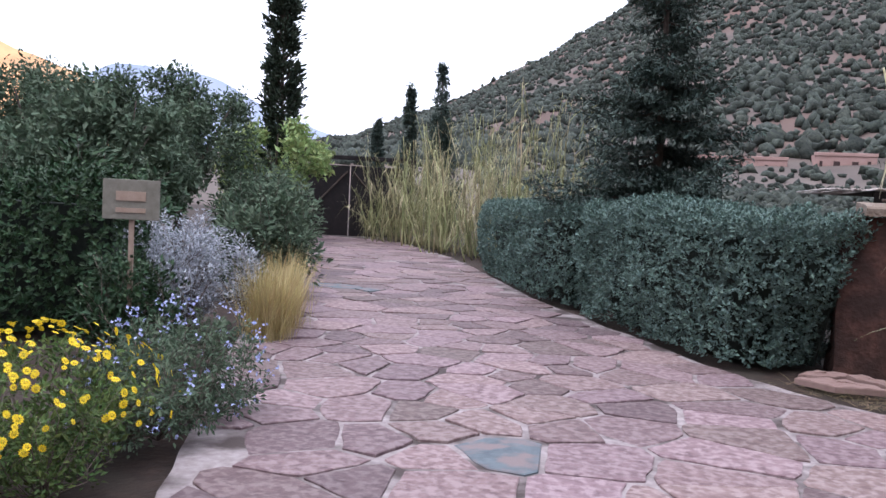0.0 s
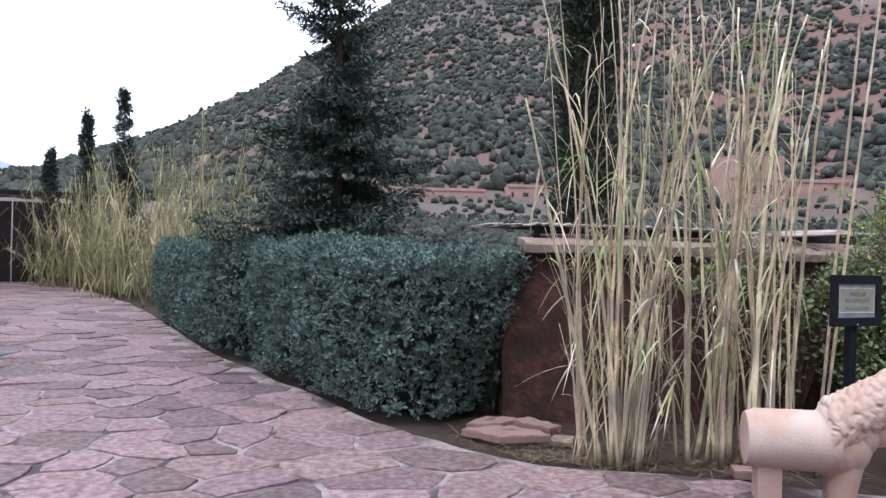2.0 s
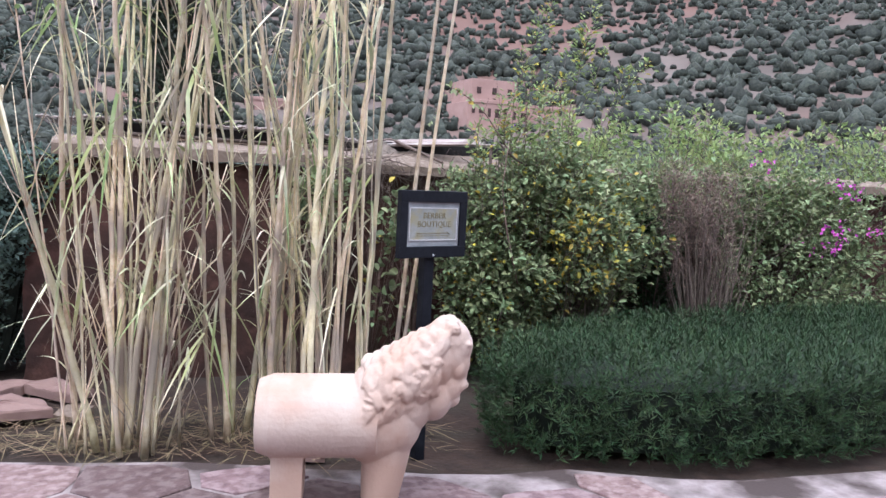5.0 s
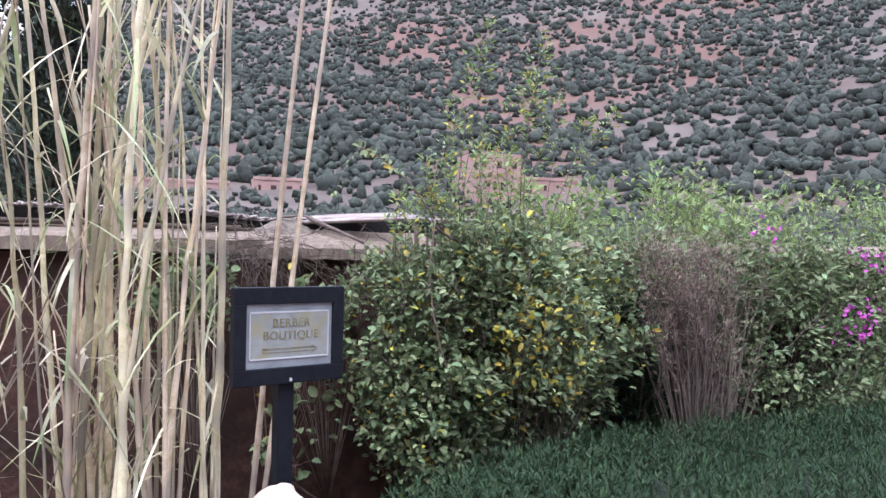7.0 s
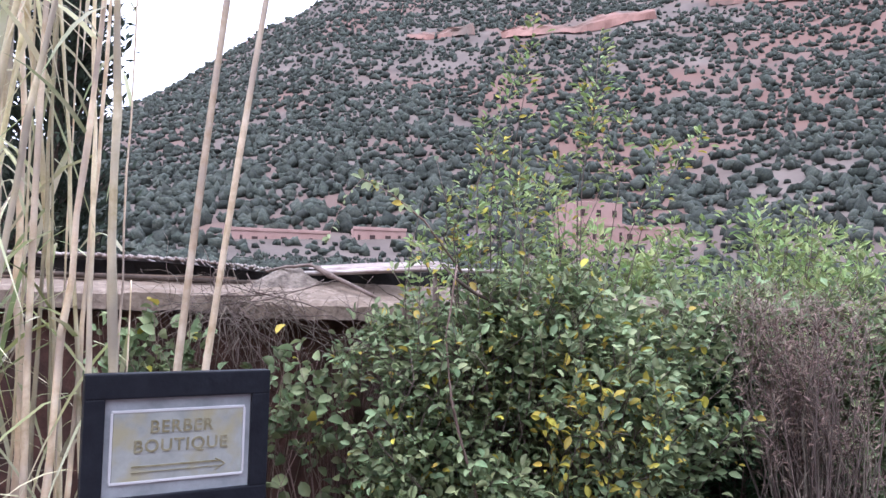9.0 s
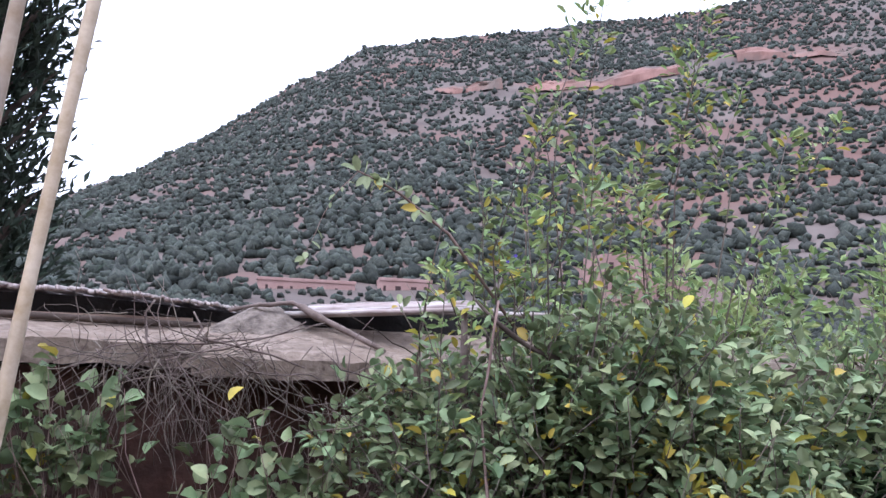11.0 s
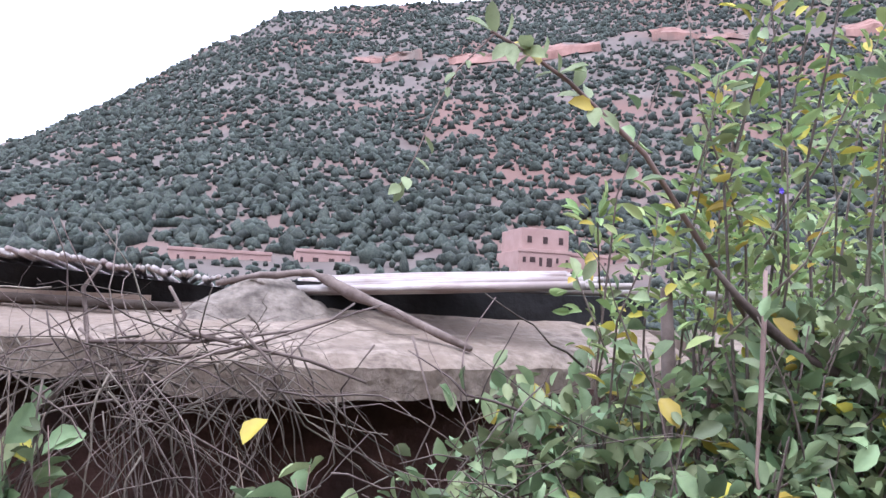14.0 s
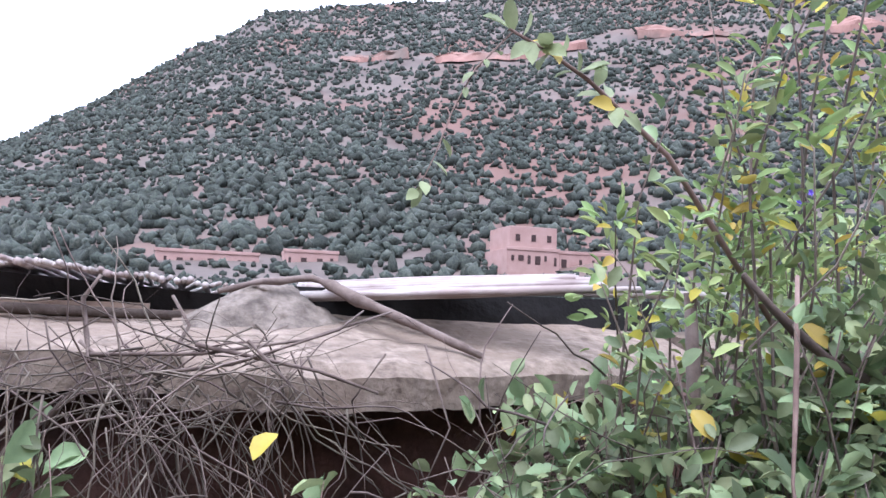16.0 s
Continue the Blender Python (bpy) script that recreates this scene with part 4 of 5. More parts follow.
# ---------------- lion statue ----------------
def lion_statue():
    bm = bmesh.new()
    def ball(x, y, z, rx, ry, rz, rot=0.0):
        bmesh.ops.create_icosphere(bm, subdivisions=3, radius=1, matrix=Matrix.Translation((x, y, z)) @ Matrix.Rotation(rot, 4, 'Y') @ Matrix.Diagonal((rx, ry, rz, 1)))
    def block(x0, y0, z0, x1, y1, z1):
        bmesh.ops.create_cube(bm, size=1, matrix=Matrix.Translation(((x0 + x1) / 2, (y0 + y1) / 2, (z0 + z1) / 2)) @ Matrix.Diagonal((x1 - x0, y1 - y0, z1 - z0, 1)))
    def barrel(x0, x1, z0, z1, r0, r1, fy=.85):
        d = Vector((x1 - x0, 0, z1 - z0))
        m = Matrix.Translation(((x0 + x1) / 2, 0, (z0 + z1) / 2)) @ d.to_track_quat('Z', 'Y').to_matrix().to_4x4() @ Matrix.Diagonal((1, fy, 1, 1))
        bmesh.ops.create_cone(bm, cap_ends=True, segments=40, radius1=r0, radius2=r1, depth=d.length, matrix=m)
    # flat-ended trunk, chest and legs
    barrel(0.0, 0.06, .36, .36, .165, .188)
    barrel(0.055, 0.50, .36, .365, .188, .19)
    ball(.50, 0, .365, .19, .162, .192)
    block(.065, -.10, 0, .20, .10, .22)
    barrel(.560, .545, .40, .20, .135, .108, .95)
    barrel(.545, .525, .20, .0, .108, .082, .95)
    ball(.57, 0, .37, .135, .15, .17)
    ball(.64, 0, .43, .10, .125, .13)
    # neck, mane mass, head
    ball(.56, 0, .49, .12, .145, .19, .6)
    ball(.80, 0, .675, .095, .10, .085)
    ball(.835, 0, .655, .07, .088, .075)
    ball(.62, 0, .44, .13, .14, .15)
    ball(.79, 0, .635, .105, .10, .14)
    ball(.86, 0, .57, .032, .034, .105, .08)
    ball(.838, 0, .505, .050, .058, .042)
    ball(.876, 0, .497, .020, .027, .017)
    ball(.82, 0, .445, .042, .052, .040)
    ball(.795, 0, .50, .075, .080, .085)
    ball(.835, 0, .60, .062, .078, .10)
    ball(.74, 0, .46, .09, .11, .11)
    for y in (-.045, .045):
        ball(.868, y, .672, .030, .036, .016, .2)
        ball(.835, y * 1.3, .575, .032, .026, .042)
        ball(.855, y * 1.0, .63, .014, .020, .012)
        ball(.85, y * .7, .50, .030, .026, .026)
    # the mane: rows of curled locks combed back from the face
    rng = random.Random(8)
    for i in range(16):
        u = i / 15 * 1.08
        ball(.765 - .30 * u, 0, .605 - .175 * u, .06, .128 + .034 * u, .123 + .022 * u)
    for row in range(10):
        s0 = -.20 + row * .125
        count = 15 + row % 2
        for k in range(count):
            a0 = (k + .5 * (row % 2) + rng.uniform(-.2, .2)) / count * 2 * math.pi - math.pi
            if abs(a0) > 2.8 or (row < 2 and abs(a0) > .8 + .5 * row):
                continue
            length, sway, ph = rng.uniform(.13, .19), rng.choice((-1, 1)) * rng.uniform(.16, .30), rng.uniform(0, 1.2)
            fat = rng.uniform(.021, .028)
            pts, radii = [], []
            for i in range(9):
                t = i / 8
                u = s0 + length * t
                a = a0 + sway * math.sin(t * 4.6 + ph) * (.35 + t)
                cx, cz = .765 - .30 * u, .605 - .175 * u
                ry, rz = .130 + .034 * u, .125 + .022 * u
                lift = .97 + .04 * math.sin(t * math.pi)
                pts.append((cx, ry * lift * math.sin(a), cz + rz * lift * math.cos(a)))
                radii.append(fat * (.45 + .8 * math.sin(math.pi * (.12 + .80 * t))))
            V, F = tube(pts, radii, 7)
            vs = [bm.verts.new(v) for v in V]
            for f in F:
                bm.faces.new([vs[q] for q in f])
    me = bpy.data.meshes.new("stone_lion")
    bm.to_mesh(me)
    bm.free()
    me.materials.append(M["lion"])
    ob = new("stone_lion", me)
    re = ob.modifiers.new("fuse", 'REMESH')
    re.mode = 'VOXEL'
    re.voxel_size = 0.0052
    re.use_smooth_shade = True
    sm = ob.modifiers.new("soften", 'SMOOTH')
    sm.factor, sm.iterations = 0.5, 2
    ob.matrix_world = pose(2.115, 4.41, -0.022, 0, 0, -15) @ Matrix.Diagonal((.975, 1.0, 1.07, 1))
    return tagged(ob, "pale cream carved stone lion statue with curled mane", "statue")


lion_statue()


# ---------------- framed sign ----------------
def text_mesh(body, size, depth=0.0015, space=1.0):
    cu = bpy.data.curves.new("text", 'FONT')
    cu.body = body
    cu.size = size
    cu.extrude = depth
    cu.align_x = 'CENTER'
    cu.space_character = space
    cu.offset = size * .012
    ob = bpy.data.objects.new("text", cu)
    scene.collection.objects.link(ob)
    me = bpy.data.meshes.new_from_object(ob.evaluated_get(bpy.context.evaluated_depsgraph_get()))
    bpy.data.objects.remove(ob)
    return me


def boutique_sign():
    """Local x along the board, y into it, z up; the origin at the post's foot."""
    w = root("framed_sign", "black framed sign with worn grey board on a black post", "sign", "", (0, 0, 0))
    w.matrix_world = pose(2.978, 4.765, .012, 0, 0, 18.3) @ Matrix.Diagonal((.965, .965, .99, 1))
    def bar(name, b, m, bev=.004, parent=w, label=""):
        return part(name, mesh_np(name, *box_vf(*b, bev), M[m]), parent, label)
    z0, z1, hw = .985, 1.312, .212
    bar("post", (-.03, .012, -.05, .03, .062, 1.03), "frame_black", .004, w, "square black post")
    fr = bar("frame", (-hw, -.016, z1 - .056, hw, .02, z1), "frame_black")
    bar("frame", (-hw, -.016, z0, hw, .02, z0 + .056), "frame_black")
    bar("frame", (-hw, -.0155, z0 + .054, -hw + .045, .0195, z1 - .054), "frame_black")
    bar("frame", (hw - .045, -.0155, z0 + .054, hw, .0195, z1 - .054), "frame_black")
    b = bar("board", (-hw + .044, -.004, z0 + .055, hw - .044, .012, z1 - .055), "board", .001, w, "worn grey zinc board")
    bar("border", (-.148, -.0075, 1.072, .148, -.0045, 1.227), "board_inner", .001, b)
    for zz in (1.0715, 1.2275):
        bar("rim", (-.152, -.0085, zz - .003, .152, -.0046, zz + .003), "steel", .001, b)
    for xx in (-.1515, .1515):
        bar("rim", (xx - .003, -.0085, 1.0745, xx + .003, -.0046, 1.2245), "steel", .001, b)
    for body, size, z in (("BERBER", .040, 1.178), ("BOUTIQUE", .040, 1.136)):
        me = text_mesh(body, size, .0012, 1.12)
        me.materials.append(M["lettering"])
        t = part("lettering", me, b)
        t.matrix_basis = pose(0.004, -.0085, z, 90, 0, 0)
    bar("arrow", (-.105, -.0092, 1.103, .098, -.0076, 1.107), "lettering", 0, b)
    bar("arrow", (-.105, -.0092, 1.092, .098, -.0076, 1.094), "lettering", 0, b)
    for s in (1, -1):
        me = mesh_np("arrow_head", *tube([(.085, -.0085, 1.098 + s * .013), (.108, -.0085, 1.098)], .0016, 4), M["lettering"])
        part("arrow_head", me, b)
    part("screw", mesh_np("screw", *tube([(0, -.019, .998), (0, -.012, .998)], .006, 8), M["steel"]), fr)


boutique_sign()


# ---------------- loose stone slabs at the bed's edge ----------------
def flagstone(pts, z, h, tilt, label, seed, material="slab"):
    rng = np.random.RandomState(seed)
    pts = np.array(pts, float)
    c = pts.mean(0)
    o = outline([tuple(p) for p in pts], .06)
    o = o + rng.normal(size=o.shape) * .006
    n = len(o)
    V = []
    for k, (s, zz) in enumerate(((1, 0), (1.0, h * .8), (.975, h), (.5, h + .003), (.0, h + .004))):
        for x, y in o:
            px, py = (x - c[0]) * s, (y - c[1]) * s
            V.append((px, py, zz + px * tilt[0] + py * tilt[1] + .004 * rng.normal() * (s < 1)))
    F = []
    for k in range(4):
        for i in range(n):
            j = (i + 1) % n
            F.append((k * n + i, k * n + j, (k + 1) * n + j, (k + 1) * n + i))
    F.append(tuple(range(n))[::-1])
    ob = new("stone_slab", mesh_np("stone_slab", V, F, M[material]))
    ob.location = (c[0], c[1], z)
    return tagged(ob, label, "stone slab", "loose stone slabs")


flagstone([(0.60, 5.98), (0.86, 5.66), (1.24, 5.70), (1.18, 5.92), (0.95, 6.12)], .0, .055, (.01, -.05), "thick reddish flat stone slab lying on the soil", 1)
flagstone([(0.66, 6.14), (0.95, 6.16), (1.12, 6.34), (.85, 6.42)], -.01, .06, (.02, .03), "reddish flat stone slab lying behind another", 2)
flagstone([(1.02, 6.28), (1.3, 6.05), (1.42, 6.2), (1.2, 6.42)], -.01, .05, (-.06, .03), "broken reddish stone slab", 3)
flagstone([(1.24, 5.72), (1.40, 5.66), (1.44, 5.80), (1.30, 5.88)], -.01, .035, (.03, .05), "small pale stone slab", 4, "concrete")
flagstone([(2.26, 4.86), (2.5, 4.82), (2.52, 4.98), (2.3, 5.0)], -.012, .05, (-.05, .05), "broken reddish stone behind the statue", 5)


# ---------------- shrubs ----------------
def leafy_shrub(name, label, bases, tips, n_leaf, L, W, leaf, seed, category="shrub", yellow=0, stem=.006, spread=.10, full=True, leaf_part="foliage", start=.35, droop=0.0, stemmat="twig"):
    """Stems from the ground to many tips, with leaves set along their outer reach."""
    rng = np.random.RandomState(seed)
    bases, tips = np.array(bases, float), np.array(tips, float)
    c = bases.mean(0)
    r = root(name, label, category, "", tuple(c))
    st = Pile()
    P, D, Uv = [], [], []
    per = max(1, n_leaf // len(tips))
    for t in tips:
        b = bases[np.argmin(np.linalg.norm((bases - t)[:, :2], axis=1) + rng.uniform(0, .3, len(bases)))]
        mid = b * .5 + t * .5 + rng.normal(size=3) * .08 + np.array((0, 0, .18 * np.linalg.norm(t - b)))
        mid[2] = max(mid[2], .05)
        pts = np.array([b, b * .55 + mid * .45, mid, mid * .45 + t * .55 + rng.normal(size=3) * .02, t])
        st.add(*tube(pts - c, [stem, stem * .8, stem * .6, stem * .45, stem * .25], 4))
        for k in range(per):
            s = start + (1 - start) * rng.rand() ** .7
            q = s * 4
            i = min(int(q), 3)
            p = pts[i] + (pts[i + 1] - pts[i]) * (q - i)
            ax = pts[i + 1] - pts[i]
            ax = ax / (np.linalg.norm(ax) + 1e-9)
            off = rng.normal(size=3)
            off -= ax * off.dot(ax)
            off /= np.linalg.norm(off) + 1e-9
            P.append(p + off * rng.uniform(0, spread) * (1 if s < .95 else .3))
            D.append(ax * .5 + off * .9 + np.array((0, 0, -droop)))
            Uv.append(rng.normal(size=3) * .6 + np.array((0, -.25, .9)))
    P, D, Uv = np.array(P), np.array(D), np.array(Uv)
    P[:, 2] = np.maximum(P[:, 2], .02)
    sc = rng.uniform(.55, 1.3, len(P))
    tagged(part("branchwork", st.mesh("branchwork", M[stemmat], True), r), kind="stuff")
    y = rng.rand(len(P)) < yellow
    for mask, m, nm in ((~y, leaf, leaf_part), (y, M["bush_yellow"], "yellow_foliage")):
        if mask.any():
            V, F = leaves(P[mask] - c, D[mask], Uv[mask], L * sc[mask], W * sc[mask], .30, full)
            tagged(part(nm, mesh_np(nm, V, F, m, full), r), kind="stuff")
    return r


rs = np.random.RandomState(77)
def blob_tips(n, cx, cy, cz, rx, ry, rz, zmin=.05, front=0.0):
    out = []
    while len(out) < n:
        d = unit(rs.normal(size=3))
        p = np.array((cx, cy, cz)) + d * np.array((rx, ry, rz)) * rs.uniform(.55, 1.05)
        if p[2] > zmin and d[1] < .75 - front:
            out.append(p)
    return out


# large climber over the wall: several stems and lobes
tips = blob_tips(190, 4.45, 6.12, .95, .68, .45, .66) + blob_tips(90, 3.98, 6.12, .70, .40, .40, .55) + blob_tips(110, 4.85, 6.25, 1.05, .55, .45, .55) + blob_tips(60, 4.30, 6.05, 1.40, .42, .34, .26)
leafy_shrub("leafy_climber", "large green shrub with yellowing leaves against the wall", [(4.1, 6.3, 0), (4.4, 6.35, 0), (4.75, 6.4, 0), (3.9, 6.35, 0)], tips, 21000, .046, .026, M["bush_leaf"], 61, yellow=.04, spread=.11, start=.45)
# tall upright shoots above it
tips = [(4.10 + rs.normal() * .22, 6.15 + rs.normal() * .12, rs.uniform(1.65, 2.15)) for _ in range(16)] + [(4.22, 6.1, 2.55), (4.26, 6.05, 2.72), (4.58, 6.1, 2.68), (4.62, 6.1, 2.55), (4.5, 6.15, 2.45), (4.05, 6.1, 2.25), (4.95, 6.2, 2.25), (5.15, 6.2, 2.3), (4.75, 6.15, 2.35), (4.4, 6.1, 2.3)]
leafy_shrub("leafy_climber", "tall thin upright shoots with pale green leaves", [(4.1, 6.3, .6), (4.4, 6.35, .6), (4.6, 6.35, .7)], tips, 1900, .036, .014, M["light_leaf"], 62, yellow=.10, spread=.08, start=.45, stem=.005)
# shoots arching towards the wall top, near the end of the walk
tips = [(3.79, 6.0, 1.90), (3.83, 6.0, 2.05), (3.66, 6.0, 1.60), (3.9, 5.98, 1.95), (4.02, 5.95, 2.10), (4.08, 5.95, 2.2), (3.72, 5.92, 1.62), (3.85, 5.85, 1.55), (4.0, 5.85, 1.75), (4.12, 5.9, 1.95), (4.16, 5.92, 2.15), (4.2, 5.95, 1.85)]
leafy_shrub("leafy_climber", "arching shoots with paired oval green leaves", [(4.0, 6.05, 1.0), (4.1, 6.0, .9), (3.85, 6.1, .9)], tips, 170, .036, .018, M["bush_leaf"], 63, yellow=.06, spread=.03, start=.3, stem=.0045)
tips = blob_tips(110, 3.98, 6.0, 1.28, .34, .22, .30, front=.2) + blob_tips(70, 4.30, 6.0, 1.50, .34, .2, .24, front=.2) + blob_tips(70, 3.72, 5.98, .98, .22, .2, .3, front=.2)
leafy_shrub("leafy_climber", "dense oval green leaves of a shrub at the wall top", [(4.05, 6.2, .3), (3.85, 6.25, .3)], tips, 5600, .041, .022, M["bush_leaf"], 64, yellow=.05, spread=.07, start=.45, stem=.005)
# low sprigs in front of the wall
tips = blob_tips(26, 3.25, 6.25, 1.16, .14, .10, .20, front=.2) + blob_tips(40, 2.80, 6.36, 1.30, .17, .08, .17, front=.2) + blob_tips(30, 3.5, 6.2, 1.08, .16, .12, .26, front=.2) + blob_tips(20, 3.3, 6.3, .6, .3, .12, .4, front=.2) + blob_tips(22, 2.58, 6.34, 1.28, .12, .07, .14, front=.2)
leafy_shrub("leafy_climber", "sparse climber with broad green leaves on the earth wall", [(3.2, 6.5, .0), (2.8, 6.52, 0), (3.5, 6.48, 0)], tips, 700, .058, .042, M["bush_leaf"], 65, yellow=.03, spread=.06, start=.6, stem=.003, stemmat="twig_dark")

# dark-leaved undergrowth, added to fill the deep shade at the wall's foot
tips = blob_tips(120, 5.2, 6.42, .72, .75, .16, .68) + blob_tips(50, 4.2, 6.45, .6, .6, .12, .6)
leafy_shrub("undergrowth", "dark undergrowth added in the deep shade at the wall's foot", [(4.6 + .3 * k, 6.48, 0) for k in range(5)], tips, 6500, .06, .03, M["dark_leaf"], 69, spread=.1, full=False, start=.3)

# dry brown shrub
tips = []
for _ in range(210):
    z = rs.uniform(.75, 1.62)
    tips.append((5.60 + (rs.normal() * .15 - .05) * z, 6.0 + rs.normal() * .10 * z, z))
leafy_shrub("dry_shrub", "dry brown leafless shrub with many upright stems", [(5.62 + rs.normal() * .05, 5.98 + rs.normal() * .05, 0) for _ in range(14)], tips, 6500, .04, .006, M["twig_dark"], 66, spread=.035, full=False, leaf_part="dry_foliage", stem=.005, start=.62, stemmat="twig")

# green mass beyond: climbers with magenta bracts along the wall
tips = blob_tips(190, 6.1, 6.40, 1.42, 1.7, .16, .28) + blob_tips(190, 6.9, 6.35, .85, .95, .45, .75) + blob_tips(120, 8.2, 6.6, .95, 1.1, .5, .8) + blob_tips(60, 6.1, 6.55, 1.0, .5, .3, .55)
leafy_shrub("bougainvillea", "wide green bougainvillea hedge with magenta bracts", [(6.2, 6.7, 0), (6.9, 6.75, 0), (7.6, 6.9, 0), (8.4, 7, 0), (5.7, 6.75, 0)], tips, 17000, .055, .03, M["bush_leaf"], 67, spread=.13, full=False, start=.4)
def bract_sprays():
    r = root("bougainvillea_bracts", "magenta bougainvillea bract sprays on the green hedge", "flowers", "", (6.6, 6.05, .9))
    rng = np.random.RandomState(4)
    c = np.array(r.location)
    for cx, cy, cz in ((6.78, 5.92, 1.12), (6.85, 5.9, 1.02), (6.7, 5.92, .95), (6.85, 5.95, 1.45), (6.3, 6.2, 1.60), (7.1, 6.0, 1.4), (7.3, 6.0, 1.1)):
        P = np.array((cx, cy, cz)) + rng.normal(size=(15, 3)) * np.array((.06, .04, .04))
        V, F = leaves(P - c, rng.normal(size=P.shape), rng.normal(size=P.shape) + np.array((0, -1, .5)), .035, .028, .2)
        tagged(part("bract_spray", mesh_np("bract_spray", V, F, M["magenta_flower"]), r), kind="stuff")


bract_sprays()
tips = blob_tips(200, 8.0, 7.5, 1.5, 2.2, .9, .75) + blob_tips(170, 6.1, 7.1, 1.55, 1.2, .6, .62) + blob_tips(90, 5.0, 6.95, 1.55, .6, .45, .42) + blob_tips(90, 6.3, 6.5, 1.45, 1.3, .25, .30)
leafy_shrub("leafy_climber", "light green creeper mass spreading behind the wall", [(5.2, 7.3, 0), (6.4, 7.4, 0), (7.6, 7.6, 0), (9, 7.9, 0)], tips, 17000, .06, .028, M["light_leaf"], 68, spread=.16, full=False, start=.5)


# ---------------- dry twigs over the coping ----------------
def twig_tangle():
    r = root("twig_tangle", "tangle of dry grey climber twigs over the wall top", "twigs", "", (3.1, 6.45, 1.3))
    c = np.array(r.location)
    rng = np.random.RandomState(14)
    fine = Pile()
    for k in range(210):
        x = 3.07 + rng.normal() * .15
        p = np.array((x, 6.44 - abs(rng.normal()) * .05, 1.42 + rng.normal() * .05))
        a = rng.uniform(0, 2 * np.pi)
        d = np.array((math.cos(a), rng.normal() * .12, math.sin(a) - .55))
        pts = [p]
        for s in range(8):
            d = unit(d + rng.normal(size=3) * np.array((.26, .10, .22)) + np.array((0, 0, -.10)))
            q = pts[-1] + d * rng.uniform(.022, .052)
            q[1] = min(q[1], 6.50 if q[2] < 1.44 else 6.9)
            pts.append(q)
        w = rng.uniform(.0006, .0024)
        fine.add(*tube(np.array(pts) - c, np.linspace(w, w * .4, 9), 4))
    tagged(part("twig_growth", fine.mesh("fine_twigs", M["twig"], True), r), kind="stuff")
    for pts, w in (([(2.92, 6.42, 1.36), (2.98, 6.44, 1.44), (2.97, 6.46, 1.50), (2.96, 6.47, 1.56), (2.985, 6.47, 1.60)], .006),
                   ([(3.06, 6.43, 1.38), (3.10, 6.45, 1.46), (3.13, 6.46, 1.52), (3.10, 6.47, 1.57)], .005),
                   ([(2.96, 6.46, 1.49), (3.01, 6.44, 1.45), (3.02, 6.42, 1.40)], .004),
                   ([(2.98, 6.42, 1.47), (3.15, 6.40, 1.475), (3.32, 6.43, 1.50), (3.50, 6.52, 1.555)], .0038),
                   ([(3.0, 6.43, 1.43), (3.2, 6.38, 1.46), (3.38, 6.42, 1.52), (3.44, 6.5, 1.555)], .0034),
                   ([(3.14, 6.40, 1.49), (3.34, 6.38, 1.45), (3.44, 6.36, 1.415)], .0042),
                   ([(3.22, 6.36, 1.50), (3.30, 6.35, 1.42), (3.26, 6.36, 1.36)], .003),
                   ([(3.46, 6.40, 1.48), (3.40, 6.38, 1.40), (3.42, 6.37, 1.30)], .0022),
                   ([(3.52, 6.36, 1.50), (3.56, 6.33, 1.36), (3.50, 6.34, 1.22)], .0022)):
        part("twig", mesh_np("twig", *tube(np.array(pts) - c, np.linspace(w, w * .6, len(pts)), 6), M["twig"], True), r)


twig_tangle()


def branch(name, pts, radii, label, material="twig"):
    c = np.array(pts[0])
    k = []
    for a, b in zip(pts, pts[1:]):
        a, b = np.array(a), np.array(b)
        k += [a, a * .67 + b * .33, a * .33 + b * .67]
    k.append(np.array(pts[-1]))
    rr = np.interp(np.linspace(0, 1, len(k)), np.linspace(0, 1, len(radii)), radii)
    rng = np.random.RandomState(len(label))
    k = np.array(k) + rng.normal(size=(len(k), 3)) * .0025
    rr = rr * (1 + .18 * rng.normal(size=len(rr)))
    ob = new(name, mesh_np(name, *tube(k - c, rr, 8), M[material], True))
    ob.location = c
    return tagged(ob, label, "branch")


branch("fallen_branch", [(3.19, 6.74, 1.59), (3.28, 6.82, 1.615), (3.40, 6.86, 1.628), (3.45, 6.80, 1.60), (3.56, 6.68, 1.545), (3.70, 6.55, 1.47)], [.006, .008, .0105, .0115, .0105, .007], "bare grey branch lying across the coping")
branch("fence_stake", [(3.86, 6.05, .6), (3.86, 6.06, 1.2), (3.85, 6.07, 1.6)], [.013, .012, .010], "grey weathered upright stake in the shrub")
branch("climber_stem", [(4.0, 5.85, .7), (3.87, 5.82, 1.1), (3.86, 5.86, 1.35), (3.90, 5.9, 1.62)], [.005, .0045, .004, .003], "thin brown climber stem", "twig_dark")
branch("climber_stem", [(3.85, 5.95, 1.62), (4.0, 5.95, 1.5), (4.2, 6.0, 1.44), (4.45, 6.05, 1.40)], [.004, .008, .009, .009], "thick brown climber stem", "bark")


